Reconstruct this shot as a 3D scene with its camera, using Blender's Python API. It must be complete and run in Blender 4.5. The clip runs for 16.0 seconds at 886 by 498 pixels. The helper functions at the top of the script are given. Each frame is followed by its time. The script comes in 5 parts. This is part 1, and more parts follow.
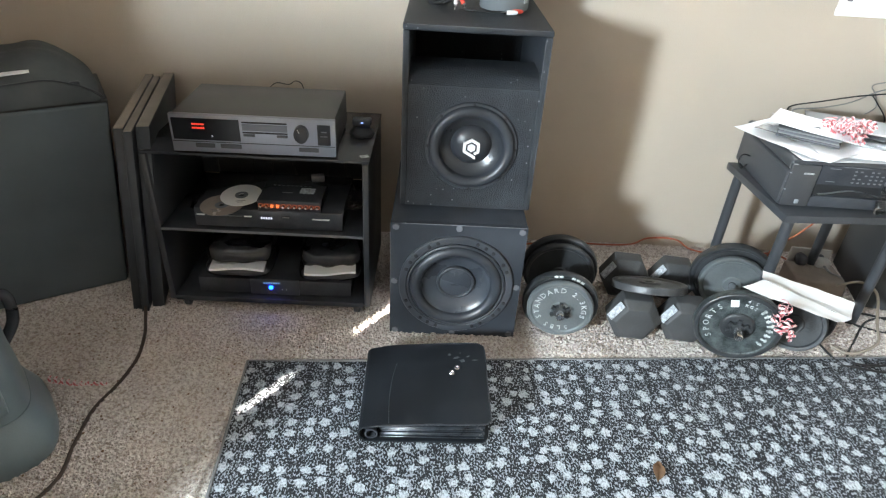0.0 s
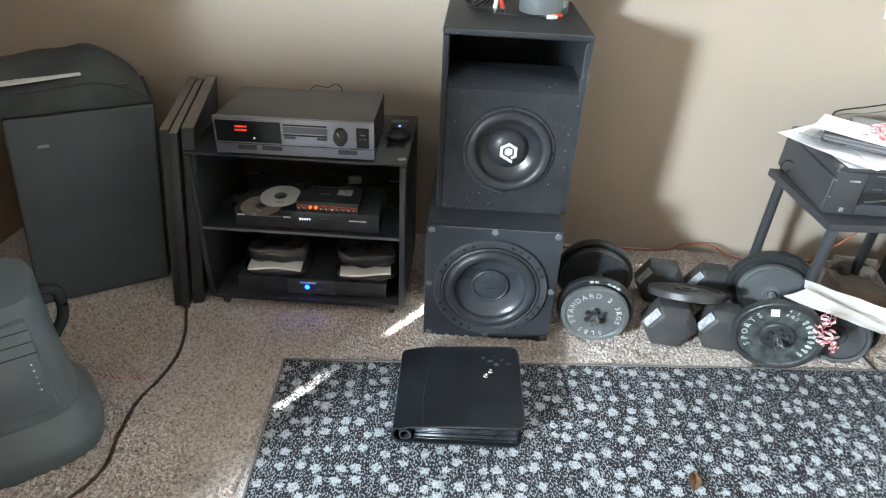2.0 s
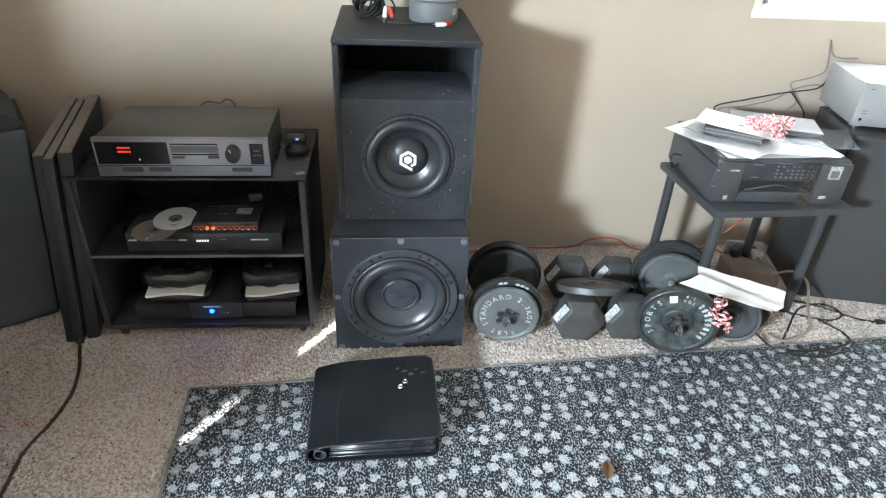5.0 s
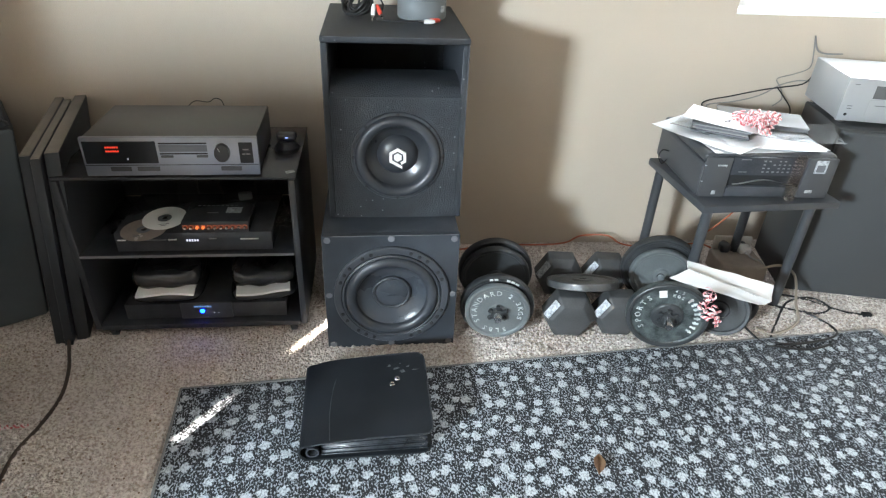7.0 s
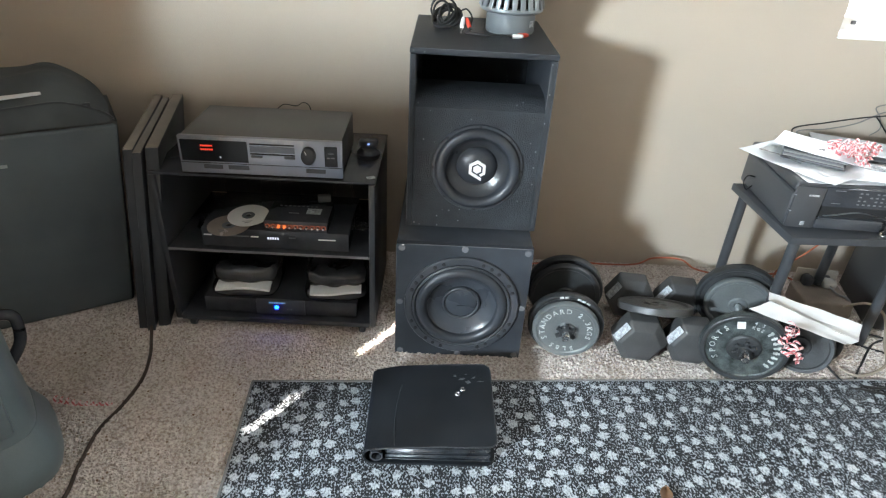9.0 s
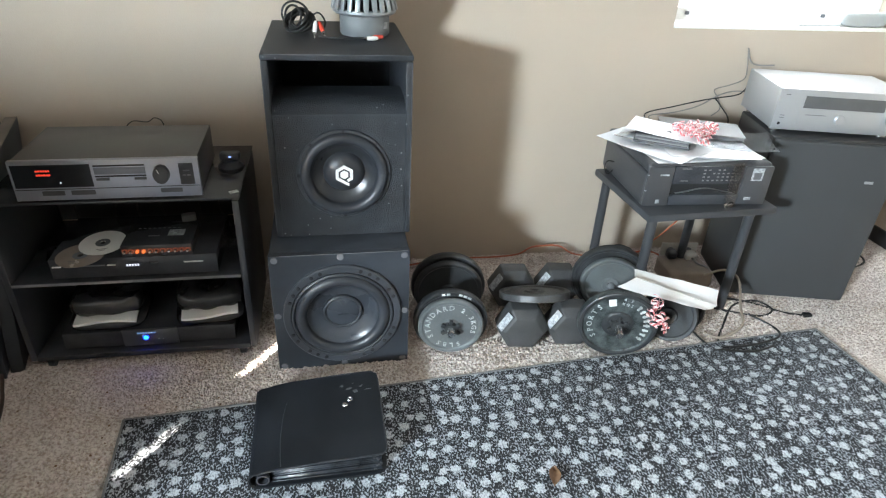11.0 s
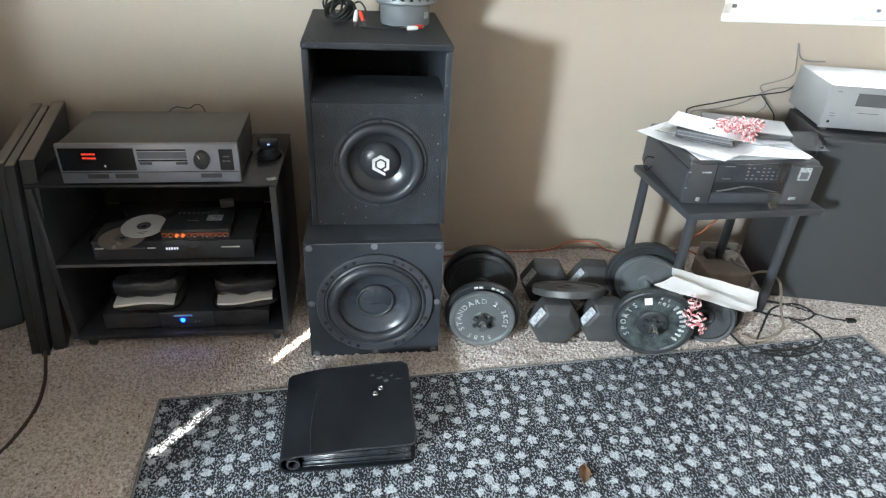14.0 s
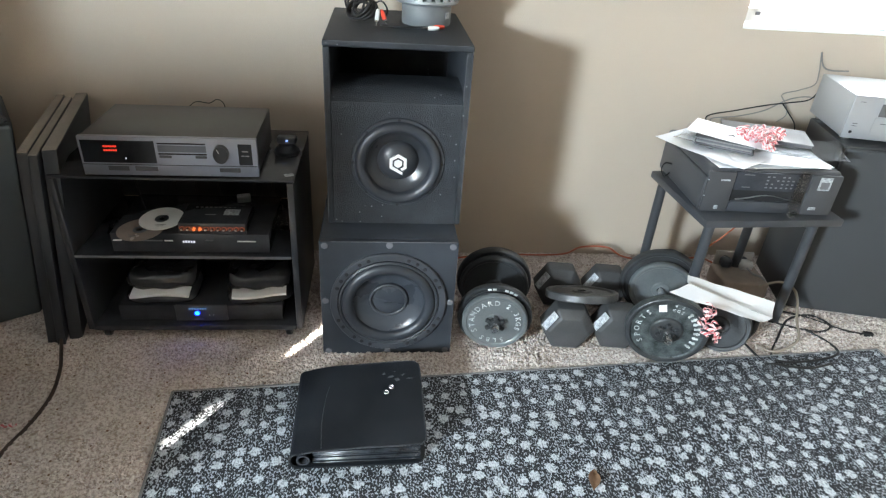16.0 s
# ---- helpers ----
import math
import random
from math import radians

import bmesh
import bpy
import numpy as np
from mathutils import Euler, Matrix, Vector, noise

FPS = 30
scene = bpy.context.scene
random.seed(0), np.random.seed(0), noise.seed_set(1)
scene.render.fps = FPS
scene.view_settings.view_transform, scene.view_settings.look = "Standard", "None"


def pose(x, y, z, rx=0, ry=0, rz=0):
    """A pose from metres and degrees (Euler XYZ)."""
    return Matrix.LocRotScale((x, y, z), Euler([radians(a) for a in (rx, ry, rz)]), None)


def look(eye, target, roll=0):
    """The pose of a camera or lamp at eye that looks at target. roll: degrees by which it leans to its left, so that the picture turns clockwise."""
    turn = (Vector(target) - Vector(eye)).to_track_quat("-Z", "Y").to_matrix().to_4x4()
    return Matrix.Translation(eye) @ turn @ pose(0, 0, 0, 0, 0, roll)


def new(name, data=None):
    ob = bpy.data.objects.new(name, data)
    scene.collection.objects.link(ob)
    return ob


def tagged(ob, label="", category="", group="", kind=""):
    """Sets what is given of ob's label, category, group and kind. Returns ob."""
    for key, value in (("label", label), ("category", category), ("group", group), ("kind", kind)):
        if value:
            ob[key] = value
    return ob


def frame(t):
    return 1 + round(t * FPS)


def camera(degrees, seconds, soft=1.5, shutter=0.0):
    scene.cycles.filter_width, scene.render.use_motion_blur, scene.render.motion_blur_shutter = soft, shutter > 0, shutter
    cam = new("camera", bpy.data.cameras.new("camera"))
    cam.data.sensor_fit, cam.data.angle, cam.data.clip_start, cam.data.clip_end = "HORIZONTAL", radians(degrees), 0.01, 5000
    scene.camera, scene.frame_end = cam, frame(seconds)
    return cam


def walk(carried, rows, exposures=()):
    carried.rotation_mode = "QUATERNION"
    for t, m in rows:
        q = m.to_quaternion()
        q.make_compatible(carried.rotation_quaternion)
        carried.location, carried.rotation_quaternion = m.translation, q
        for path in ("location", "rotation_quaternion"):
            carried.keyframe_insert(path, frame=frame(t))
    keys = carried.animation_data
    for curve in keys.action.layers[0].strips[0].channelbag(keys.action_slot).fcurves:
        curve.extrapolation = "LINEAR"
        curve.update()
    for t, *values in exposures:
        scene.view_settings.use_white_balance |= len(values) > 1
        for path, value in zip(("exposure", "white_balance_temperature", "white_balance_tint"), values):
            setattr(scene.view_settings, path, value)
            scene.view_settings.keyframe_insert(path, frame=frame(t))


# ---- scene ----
cam = camera(72.0, 16.0, 1.2)
PATH = [
    (0, (-0.085, -1.454, 1.216), (-0.035, 0.243, 0.159), 3.6),
    (0.5, (-0.089, -1.446, 1.226), (-0.062, 0.245, 0.158), 3.3),
    (1, (-0.09, -1.453, 1.221), (-0.098, 0.242, 0.159), 2.9),
    (1.5, (-0.1, -1.452, 1.227), (-0.127, 0.234, 0.151), 2.9),
    (2, (-0.106, -1.457, 1.226), (-0.148, 0.238, 0.165), 2.9),
    (2.5, (-0.098, -1.461, 1.226), (-0.145, 0.24, 0.174), 2.6),
    (3, (-0.089, -1.458, 1.227), (-0.122, 0.247, 0.182), 2.6),
    (3.5, (-0.082, -1.454, 1.219), (-0.04, 0.257, 0.183), 2.9),
    (4, (-0.068, -1.442, 1.223), (0.025, 0.264, 0.184), 2.9),
    (4.5, (-0.058, -1.442, 1.223), (0.087, 0.266, 0.192), 2.8),
    (5, (-0.043, -1.446, 1.227), (0.146, 0.258, 0.197), 2.9),
    (5.2, (-0.038, -1.447, 1.226), (0.168, 0.259, 0.201), 2.8),
    (7.3, (-0.042, -1.453, 1.223), (0.174, 0.247, 0.193), 2.8),
    (7.5, (-0.062, -1.453, 1.223), (0.137, 0.255, 0.202), 2.9),
    (8, (-0.084, -1.455, 1.225), (-0.006, 0.268, 0.212), 2.8),
    (8.5, (-0.103, -1.457, 1.224), (-0.088, 0.272, 0.219), 2.8),
    (9, (-0.092, -1.45, 1.23), (-0.056, 0.274, 0.216), 3.5),
    (9.5, (-0.076, -1.445, 1.229), (0.04, 0.277, 0.219), 3.9),
    (10, (-0.052, -1.439, 1.229), (0.148, 0.275, 0.218), 3.7),
    (10.2, (-0.042, -1.44, 1.23), (0.196, 0.275, 0.23), 3.6),
    (12.3, (0.011, -1.454, 1.222), (0.401, 0.24, 0.233), 2.6),
    (12.5, (0.007, -1.456, 1.218), (0.38, 0.239, 0.224), 2.6),
    (13, (-0.006, -1.448, 1.219), (0.336, 0.252, 0.222), 2.9),
    (13.5, (-0.017, -1.44, 1.219), (0.274, 0.262, 0.208), 3.2),
    (14, (-0.021, -1.438, 1.221), (0.227, 0.268, 0.208), 3.2),
    (14.5, (-0.025, -1.439, 1.221), (0.202, 0.27, 0.207), 3.8),
    (15, (-0.031, -1.442, 1.219), (0.189, 0.27, 0.209), 4.3),
    (15.5, (-0.031, -1.442, 1.219), (0.189, 0.275, 0.216), 4.3),
    (16, (-0.032, -1.438, 1.217), (0.181, 0.275, 0.207), 4.2),
]
walk(cam, [(t, look(eye, target, roll)) for t, eye, target, roll in PATH], [(0.0, 4.07), (5.0, 4.05), (8.0, 3.98), (10.0, 3.95), (12.5, 3.78), (16.0, 3.88)])

# ---- light ----
world = bpy.data.worlds.new("sky")
scene.world = world
world.use_nodes = True
wn = world.node_tree
sky = wn.nodes.new("ShaderNodeTexSky")
sky.sky_type = "NISHITA"
sky.sun_disc = False
SUN_EL, SUN_DIR = radians(25), Vector((0.597, 0.802, 0))
sky.sun_elevation = SUN_EL
sky.sun_rotation = math.atan2(-SUN_DIR.x, -SUN_DIR.y)
wn.links.new(sky.outputs[0], wn.nodes["Background"].inputs[0])
wn.nodes["Background"].inputs[1].default_value = 0.005


def lamp(name, kind, energy, colour, m, **more):
    data = bpy.data.lights.new(name, kind)
    data.energy, data.color = energy, colour
    if kind == "SUN":
        data.angle = radians(0.3)
    if kind == "AREA":
        data.shape, data.size, data.size_y = "RECTANGLE", more["w"], more["h"]
    ob = new(name, data)
    ob.matrix_world = m
    return ob


way = (SUN_DIR * math.cos(SUN_EL) - Vector((0, 0, math.sin(SUN_EL)))).normalized()
lamp("sun", "SUN", 5.0, (1.0, 0.94, 0.85), look((-4, -5, 4), Vector((-4, -5, 4)) + way))
lamp("south_window_light", "AREA", 62, (0.74, 0.89, 1.0), look((-2.64, -3.235, 1.49), (-1.4, -1.7, 1.27)), w=0.98, h=0.42)
lamp("north_window_light", "AREA", 2.2, (0.82, 0.91, 1.0), look((1.63, 0.74, 1.4), (1.63, -0.3, 0.9)), w=0.8, h=1.0)


# ---- materials ----
def material(name, colour, rough=0.5, metal=0.0, vary=0.15, scale=40, bump=0.0, fine=400, coat=0.0, dust=0.0, emit=None, spec=0.5):
    """A worn surface: two scales of colour change, roughness change and a fine relief."""
    m = bpy.data.materials.new(name)
    m.use_nodes = True
    t = m.node_tree
    b = t.nodes["Principled BSDF"]
    tc = t.nodes.new("ShaderNodeTexCoord")
    n1, n2 = t.nodes.new("ShaderNodeTexNoise"), t.nodes.new("ShaderNodeTexNoise")
    n1.inputs["Scale"].default_value, n2.inputs["Scale"].default_value = scale * 0.25, fine
    n1.inputs["Detail"].default_value, n2.inputs["Detail"].default_value = 6, 3
    for n in (n1, n2):
        t.links.new(tc.outputs["Object"], n.inputs["Vector"])
    mix = t.nodes.new("ShaderNodeMath")
    mix.operation = "MULTIPLY_ADD"
    t.links.new(n1.outputs["Fac"], mix.inputs[0])
    mix.inputs[1].default_value = 0.7
    scaled = t.nodes.new("ShaderNodeMath")
    scaled.operation = "MULTIPLY"
    t.links.new(n2.outputs["Fac"], scaled.inputs[0])
    scaled.inputs[1].default_value = 0.3
    t.links.new(scaled.outputs[0], mix.inputs[2])
    ramp = t.nodes.new("ShaderNodeValToRGB")
    lo = [max(0, c * (1 - vary)) for c in colour]
    hi = [min(1, c * (1 + vary) + dust) for c in colour]
    ramp.color_ramp.elements[0].position, ramp.color_ramp.elements[1].position = 0.35, 0.65
    ramp.color_ramp.elements[0].color, ramp.color_ramp.elements[1].color = (*lo, 1), (*hi, 1)
    t.links.new(mix.outputs[0], ramp.inputs[0])
    t.links.new(ramp.outputs[0], b.inputs["Base Color"])
    rr = t.nodes.new("ShaderNodeMapRange")
    rr.inputs["To Min"].default_value, rr.inputs["To Max"].default_value = max(0.03, rough - 0.08), min(1, rough + 0.08)
    t.links.new(n1.outputs["Fac"], rr.inputs["Value"])
    t.links.new(rr.outputs[0], b.inputs["Roughness"])
    b.inputs["Metallic"].default_value = metal
    b.inputs["Specular IOR Level"].default_value = spec
    b.inputs["Coat Weight"].default_value = coat
    if bump:
        bp = t.nodes.new("ShaderNodeBump")
        bp.inputs["Strength"].default_value, bp.inputs["Distance"].default_value = min(1, bump), 0.003
        t.links.new(n2.outputs["Fac"], bp.inputs["Height"])
        t.links.new(bp.outputs[0], b.inputs["Normal"])
    if emit:
        b.inputs["Emission Color"].default_value = (*emit[0], 1)
        b.inputs["Emission Strength"].default_value = emit[1]
    return m


def nodes_of(m):
    return m.node_tree, m.node_tree.nodes["Principled BSDF"]


def carpet_material():
    """Cut pile: tufts with dark gaps, flecks and broad worn patches."""
    m = material("carpet_pile", (0.45, 0.40, 0.33), 0.95, vary=0.1, scale=9, fine=180, spec=0.1)
    t, b = nodes_of(m)
    tc = t.nodes.new("ShaderNodeTexCoord")
    v, n, big = t.nodes.new("ShaderNodeTexVoronoi"), t.nodes.new("ShaderNodeTexNoise"), t.nodes.new("ShaderNodeTexNoise")
    v.inputs["Scale"].default_value, n.inputs["Scale"].default_value, big.inputs["Scale"].default_value = 190, 130, 5
    n.inputs["Detail"].default_value = 4
    for x in (v, n, big):
        t.links.new(tc.outputs["Object"], x.inputs["Vector"])
    ramp = t.nodes.new("ShaderNodeValToRGB")
    e = ramp.color_ramp.elements
    e[0].position, e[0].color = 0.36, (0.45, 0.375, 0.33, 1)
    e[1].position, e[1].color = 0.60, (0.77, 0.70, 0.66, 1)
    mid = e.new(0.46)
    mid.color = (0.60, 0.53, 0.485, 1)
    t.links.new(n.outputs["Fac"], ramp.inputs[0])
    mx = t.nodes.new("ShaderNodeMix")
    mx.data_type, mx.blend_type = "RGBA", "MULTIPLY"
    mx.inputs[0].default_value = 0.3
    t.links.new(ramp.outputs[0], mx.inputs[6])
    r2 = t.nodes.new("ShaderNodeValToRGB")
    r2.color_ramp.elements[0].position, r2.color_ramp.elements[0].color = 0.35, (0.6, 0.55, 0.5, 1)
    r2.color_ramp.elements[1].position = 0.6
    t.links.new(big.outputs["Fac"], r2.inputs[0])
    t.links.new(r2.outputs[0], mx.inputs[7])
    t.links.new(mx.outputs[2], b.inputs["Base Color"])
    bp = t.nodes.new("ShaderNodeBump")
    bp.inputs["Strength"].default_value, bp.inputs["Distance"].default_value = 1.0, 0.004
    add = t.nodes.new("ShaderNodeMath")
    t.links.new(v.outputs["Distance"], add.inputs[0])
    t.links.new(n.outputs["Fac"], add.inputs[1])
    t.links.new(add.outputs[0], bp.inputs["Height"])
    t.links.new(bp.outputs[0], b.inputs["Normal"])
    return m


def rug_material():
    m = material("woven_rug", (0.05, 0.052, 0.058), 0.95, vary=0.3, scale=30, fine=300)
    t, b = nodes_of(m)
    tc = t.nodes.new("ShaderNodeTexCoord")
    stretch = t.nodes.new("ShaderNodeMapping")
    stretch.inputs["Scale"].default_value = (1.0, 0.6, 1)
    grain, edge, big = (t.nodes.new("ShaderNodeTexNoise") for _ in range(3))
    grain.inputs["Scale"].default_value, edge.inputs["Scale"].default_value, big.inputs["Scale"].default_value = 235, 150, 4
    grain.inputs["Detail"].default_value = 2
    t.links.new(tc.outputs["Object"], stretch.inputs["Vector"])
    t.links.new(stretch.outputs[0], grain.inputs["Vector"])
    t.links.new(tc.outputs["Object"], edge.inputs["Vector"])
    t.links.new(tc.outputs["Object"], big.inputs["Vector"])
    ramp = t.nodes.new("ShaderNodeValToRGB")
    e = ramp.color_ramp.elements
    e[0].position, e[0].color = 0.50, (0.013, 0.0145, 0.017, 1)
    e[1].position, e[1].color = 0.58, (0.30, 0.325, 0.36, 1)
    lines, along, shift = t.nodes.new("ShaderNodeTexNoise"), t.nodes.new("ShaderNodeMapping"), t.nodes.new("ShaderNodeMath")
    along.inputs["Scale"].default_value = (1.0, 0.05, 1)
    lines.inputs["Scale"].default_value, lines.inputs["Detail"].default_value = 60, 4
    t.links.new(tc.outputs["Object"], along.inputs["Vector"])
    t.links.new(along.outputs[0], lines.inputs["Vector"])
    shift.operation, shift.inputs[1].default_value = "MULTIPLY_ADD", 0.22
    t.links.new(lines.outputs["Fac"], shift.inputs[0])
    t.links.new(grain.outputs["Fac"], shift.inputs[2])
    less = t.nodes.new("ShaderNodeMath")
    less.operation, less.inputs[1].default_value = "SUBTRACT", 0.125
    t.links.new(shift.outputs[0], less.inputs[0])
    t.links.new(less.outputs[0], ramp.inputs[0])
    vor = t.nodes.new("ShaderNodeTexVoronoi")
    vor.voronoi_dimensions = "2D"
    vor.inputs["Scale"].default_value, vor.inputs["Randomness"].default_value = 21.0, 0.62
    t.links.new(tc.outputs["Object"], vor.inputs["Vector"])
    ma = t.nodes.new("ShaderNodeMath")
    ma.operation = "MULTIPLY_ADD"
    ma.inputs[1].default_value, ma.inputs[2].default_value = 0.50, -0.25
    t.links.new(edge.outputs["Fac"], ma.inputs[0])
    own, far = t.nodes.new("ShaderNodeSeparateColor"), t.nodes.new("ShaderNodeMath")
    far.operation = "MULTIPLY_ADD"
    far.inputs[1].default_value = 0.09
    t.links.new(vor.outputs["Color"], own.inputs[0])
    t.links.new(own.outputs[0], far.inputs[0])
    t.links.new(vor.outputs["Distance"], far.inputs[2])
    ad = t.nodes.new("ShaderNodeMath")
    t.links.new(far.outputs[0], ad.inputs[0])
    t.links.new(ma.outputs[0], ad.inputs[1])
    dot = t.nodes.new("ShaderNodeValToRGB")
    d = dot.color_ramp.elements
    d[0].position, d[0].color = 0.262, (1, 1, 1, 1)
    d[1].position, d[1].color = 0.312, (0, 0, 0, 1)
    t.links.new(ad.outputs[0], dot.inputs[0])
    white = t.nodes.new("ShaderNodeValToRGB")
    white.color_ramp.elements[0].position, white.color_ramp.elements[0].color = 0.35, (0.22, 0.235, 0.255, 1)
    white.color_ramp.elements[1].position, white.color_ramp.elements[1].color = 0.56, (0.52, 0.555, 0.595, 1)
    t.links.new(grain.outputs["Fac"], white.inputs[0])
    mx = t.nodes.new("ShaderNodeMix")
    mx.data_type = "RGBA"
    t.links.new(dot.outputs[0], mx.inputs[0])
    t.links.new(ramp.outputs[0], mx.inputs[6])
    t.links.new(white.outputs[0], mx.inputs[7])
    t.links.new(mx.outputs[2], b.inputs["Base Color"])
    bp = t.nodes.new("ShaderNodeBump")
    bp.inputs["Strength"].default_value, bp.inputs["Distance"].default_value = 0.45, 0.003
    t.links.new(grain.outputs["Fac"], bp.inputs["Height"])
    t.links.new(bp.outputs[0], b.inputs["Normal"])
    return m


def bedliner_material():
    """Black sprayed coating with small pale chips."""
    m = material("sprayed_black_coating", (0.028, 0.031, 0.036), 0.5, vary=0.35, scale=60, bump=1.0, fine=380, spec=0.3)
    t, b = nodes_of(m)
    tc, v = t.nodes.new("ShaderNodeTexCoord"), t.nodes.new("ShaderNodeTexVoronoi")
    v.inputs["Scale"].default_value = 62
    t.links.new(tc.outputs["Object"], v.inputs["Vector"])
    r = t.nodes.new("ShaderNodeValToRGB")
    r.color_ramp.elements[0].position, r.color_ramp.elements[0].color = 0.09, (1, 1, 1, 1)
    r.color_ramp.elements[1].position, r.color_ramp.elements[1].color = 0.16, (0, 0, 0, 1)
    t.links.new(v.outputs["Distance"], r.inputs[0])
    sel = t.nodes.new("ShaderNodeSeparateColor")
    t.links.new(v.outputs["Color"], sel.inputs[0])
    gt = t.nodes.new("ShaderNodeMath")
    gt.operation = "GREATER_THAN"
    gt.inputs[1].default_value = 0.66
    t.links.new(sel.outputs[0], gt.inputs[0])
    mu = t.nodes.new("ShaderNodeMath")
    mu.operation = "MULTIPLY"
    t.links.new(gt.outputs[0], mu.inputs[0])
    t.links.new(r.outputs[0], mu.inputs[1])
    mx = t.nodes.new("ShaderNodeMix")
    mx.data_type = "RGBA"
    mx.inputs[7].default_value = (0.24, 0.24, 0.25, 1)
    t.links.new(mu.outputs[0], mx.inputs[0])
    old = b.inputs["Base Color"].links[0].from_socket
    t.links.new(old, mx.inputs[6])
    t.links.new(mx.outputs[2], b.inputs["Base Color"])
    return m


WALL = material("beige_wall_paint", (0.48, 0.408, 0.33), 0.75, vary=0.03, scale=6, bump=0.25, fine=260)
# Darker and browner than WALL, so unseen walls bounce less, warmer light.
DIMWALL = material("dim_tan_wall", (0.40, 0.30, 0.205), 0.8, vary=0.04, scale=6, bump=0.25, fine=260)
# Far darker than white, so the unseen ceiling fills the shade less.
CEIL = material("dim_ceiling_paint", (0.31, 0.28, 0.25), 0.9, vary=0.03, scale=8, bump=0.4, fine=160)
CARPET, RUG, LINER = carpet_material(), rug_material(), bedliner_material()
TRIM = material("white_vinyl", (0.82, 0.82, 0.80), 0.4, vary=0.03, scale=20)
BLACKBOX = material("black_painted_board", (0.034, 0.038, 0.045), 0.42, vary=0.35, scale=30, bump=0.1, spec=0.3)
RUBBER = material("black_rubber", (0.030, 0.033, 0.039), 0.38, vary=0.2, scale=50, bump=0.05)
CONE = material("black_pulp_cone", (0.040, 0.045, 0.054), 0.28, vary=0.2, scale=40, bump=0.1)
GLOSS = material("glossy_black_plastic", (0.042, 0.044, 0.050), 0.12, vary=0.3, scale=40, spec=0.25)
PLASTIC = material("black_plastic", (0.042, 0.045, 0.052), 0.38, vary=0.25, scale=40, bump=0.05)
GREYPAD = material("grey_felt_pad", (0.13, 0.13, 0.14), 0.8, vary=0.1, scale=90)
# Near-black for ink, and for the shade in holes, slots and grooves.
HOLE = material("dark_hole", (0.012, 0.012, 0.013), 0.9, vary=0.1)
WHITE = material("white_print", (0.8, 0.8, 0.8), 0.5, vary=0.03)
GUNMETAL = material("gunmetal_sheet", (0.10, 0.096, 0.092), 0.42, 0.5, vary=0.12, scale=14, bump=0.05, dust=0.01)
SILVERGREY = material("brushed_grey_faceplate", (0.27, 0.29, 0.34), 0.38, 0.75, vary=0.08, scale=30)
SILVER = material("silver_aluminium", (0.42, 0.43, 0.44), 0.36, 0.5, vary=0.04, scale=20)
CHROME = material("bright_metal", (0.62, 0.62, 0.63), 0.22, 1.0, vary=0.1, scale=60)
IRON = material("painted_cast_iron", (0.044, 0.046, 0.048), 0.42, 0.3, vary=0.35, scale=40, bump=0.3, fine=300)
IRONGREY = material("grey_cast_iron", (0.15, 0.163, 0.165), 0.42, 0.3, vary=0.2, scale=40, bump=0.3, fine=320)
IRONMID = material("dull_cast_iron", (0.085, 0.085, 0.086), 0.4, 0.3, vary=0.3, scale=60, bump=0.3, fine=300)
IRONWORN = material("worn_cast_iron", (0.070, 0.082, 0.082), 0.42, 0.3, vary=0.75, scale=150, bump=0.35, fine=300)
HEXRUB = material("dusty_black_rubber", (0.056, 0.056, 0.057), 0.55, vary=0.25, scale=50, bump=0.2, fine=250)
STICKER = material("worn_white_sticker", (0.36, 0.38, 0.40), 0.45, vary=0.55, scale=420)
PALEIRON = material("worn_pale_iron", (0.50, 0.53, 0.53), 0.45, vary=0.4, scale=260)
PANELBLACK = material("satin_black_panel", (0.042, 0.044, 0.049), 0.34, vary=0.25, scale=30, spec=0.35)
LEATHER = material("black_leatherette", (0.012, 0.014, 0.017), 0.46, vary=0.35, scale=35, bump=0.35, fine=520, spec=0.25)
PAGES = material("clear_sleeves", (0.028, 0.032, 0.038), 0.25, vary=0.5, scale=120)
# Black cloth lightened in colour to stand in for lens haze.
CLOTH = material("hazy_black_grille_cloth", (0.105, 0.121, 0.13), 0.9, vary=0.14, scale=20, bump=0.3, fine=900, spec=0.2)
CHARCOAL = material("charcoal_veneer", (0.03, 0.03, 0.031), 0.5, vary=0.2, scale=20)
GREYCLOTH = material("charcoal_grille_cloth", (0.046, 0.048, 0.050), 0.85, vary=0.1, scale=15, bump=0.3, fine=900)
DUSTY = material("dusty_board_edge", (0.20, 0.175, 0.15), 0.9, vary=0.15, scale=40, bump=0.15)
PAPER = material("white_paper", (0.74, 0.75, 0.76), 0.7, vary=0.08, scale=30)
FOLDER = material("grey_folder", (0.20, 0.20, 0.20), 0.5, vary=0.1)
# Nylon lifted from black, as haze over the bag put into colour.
NYLON = material("hazy_black_nylon", (0.075, 0.083, 0.087), 0.65, vary=0.3, scale=30, bump=0.4, fine=600, spec=0.2)
TABLE = material("charcoal_table", (0.048, 0.050, 0.055), 0.4, vary=0.15, scale=30, bump=0.05)
PRINTER = material("matte_black_printer", (0.055, 0.056, 0.060), 0.42, vary=0.12, scale=40, bump=0.1, fine=700)
CABLE = material("black_cable", (0.012, 0.012, 0.012), 0.45, vary=0.2)
BROWNCABLE = material("brown_cable", (0.06, 0.04, 0.03), 0.5, vary=0.2)
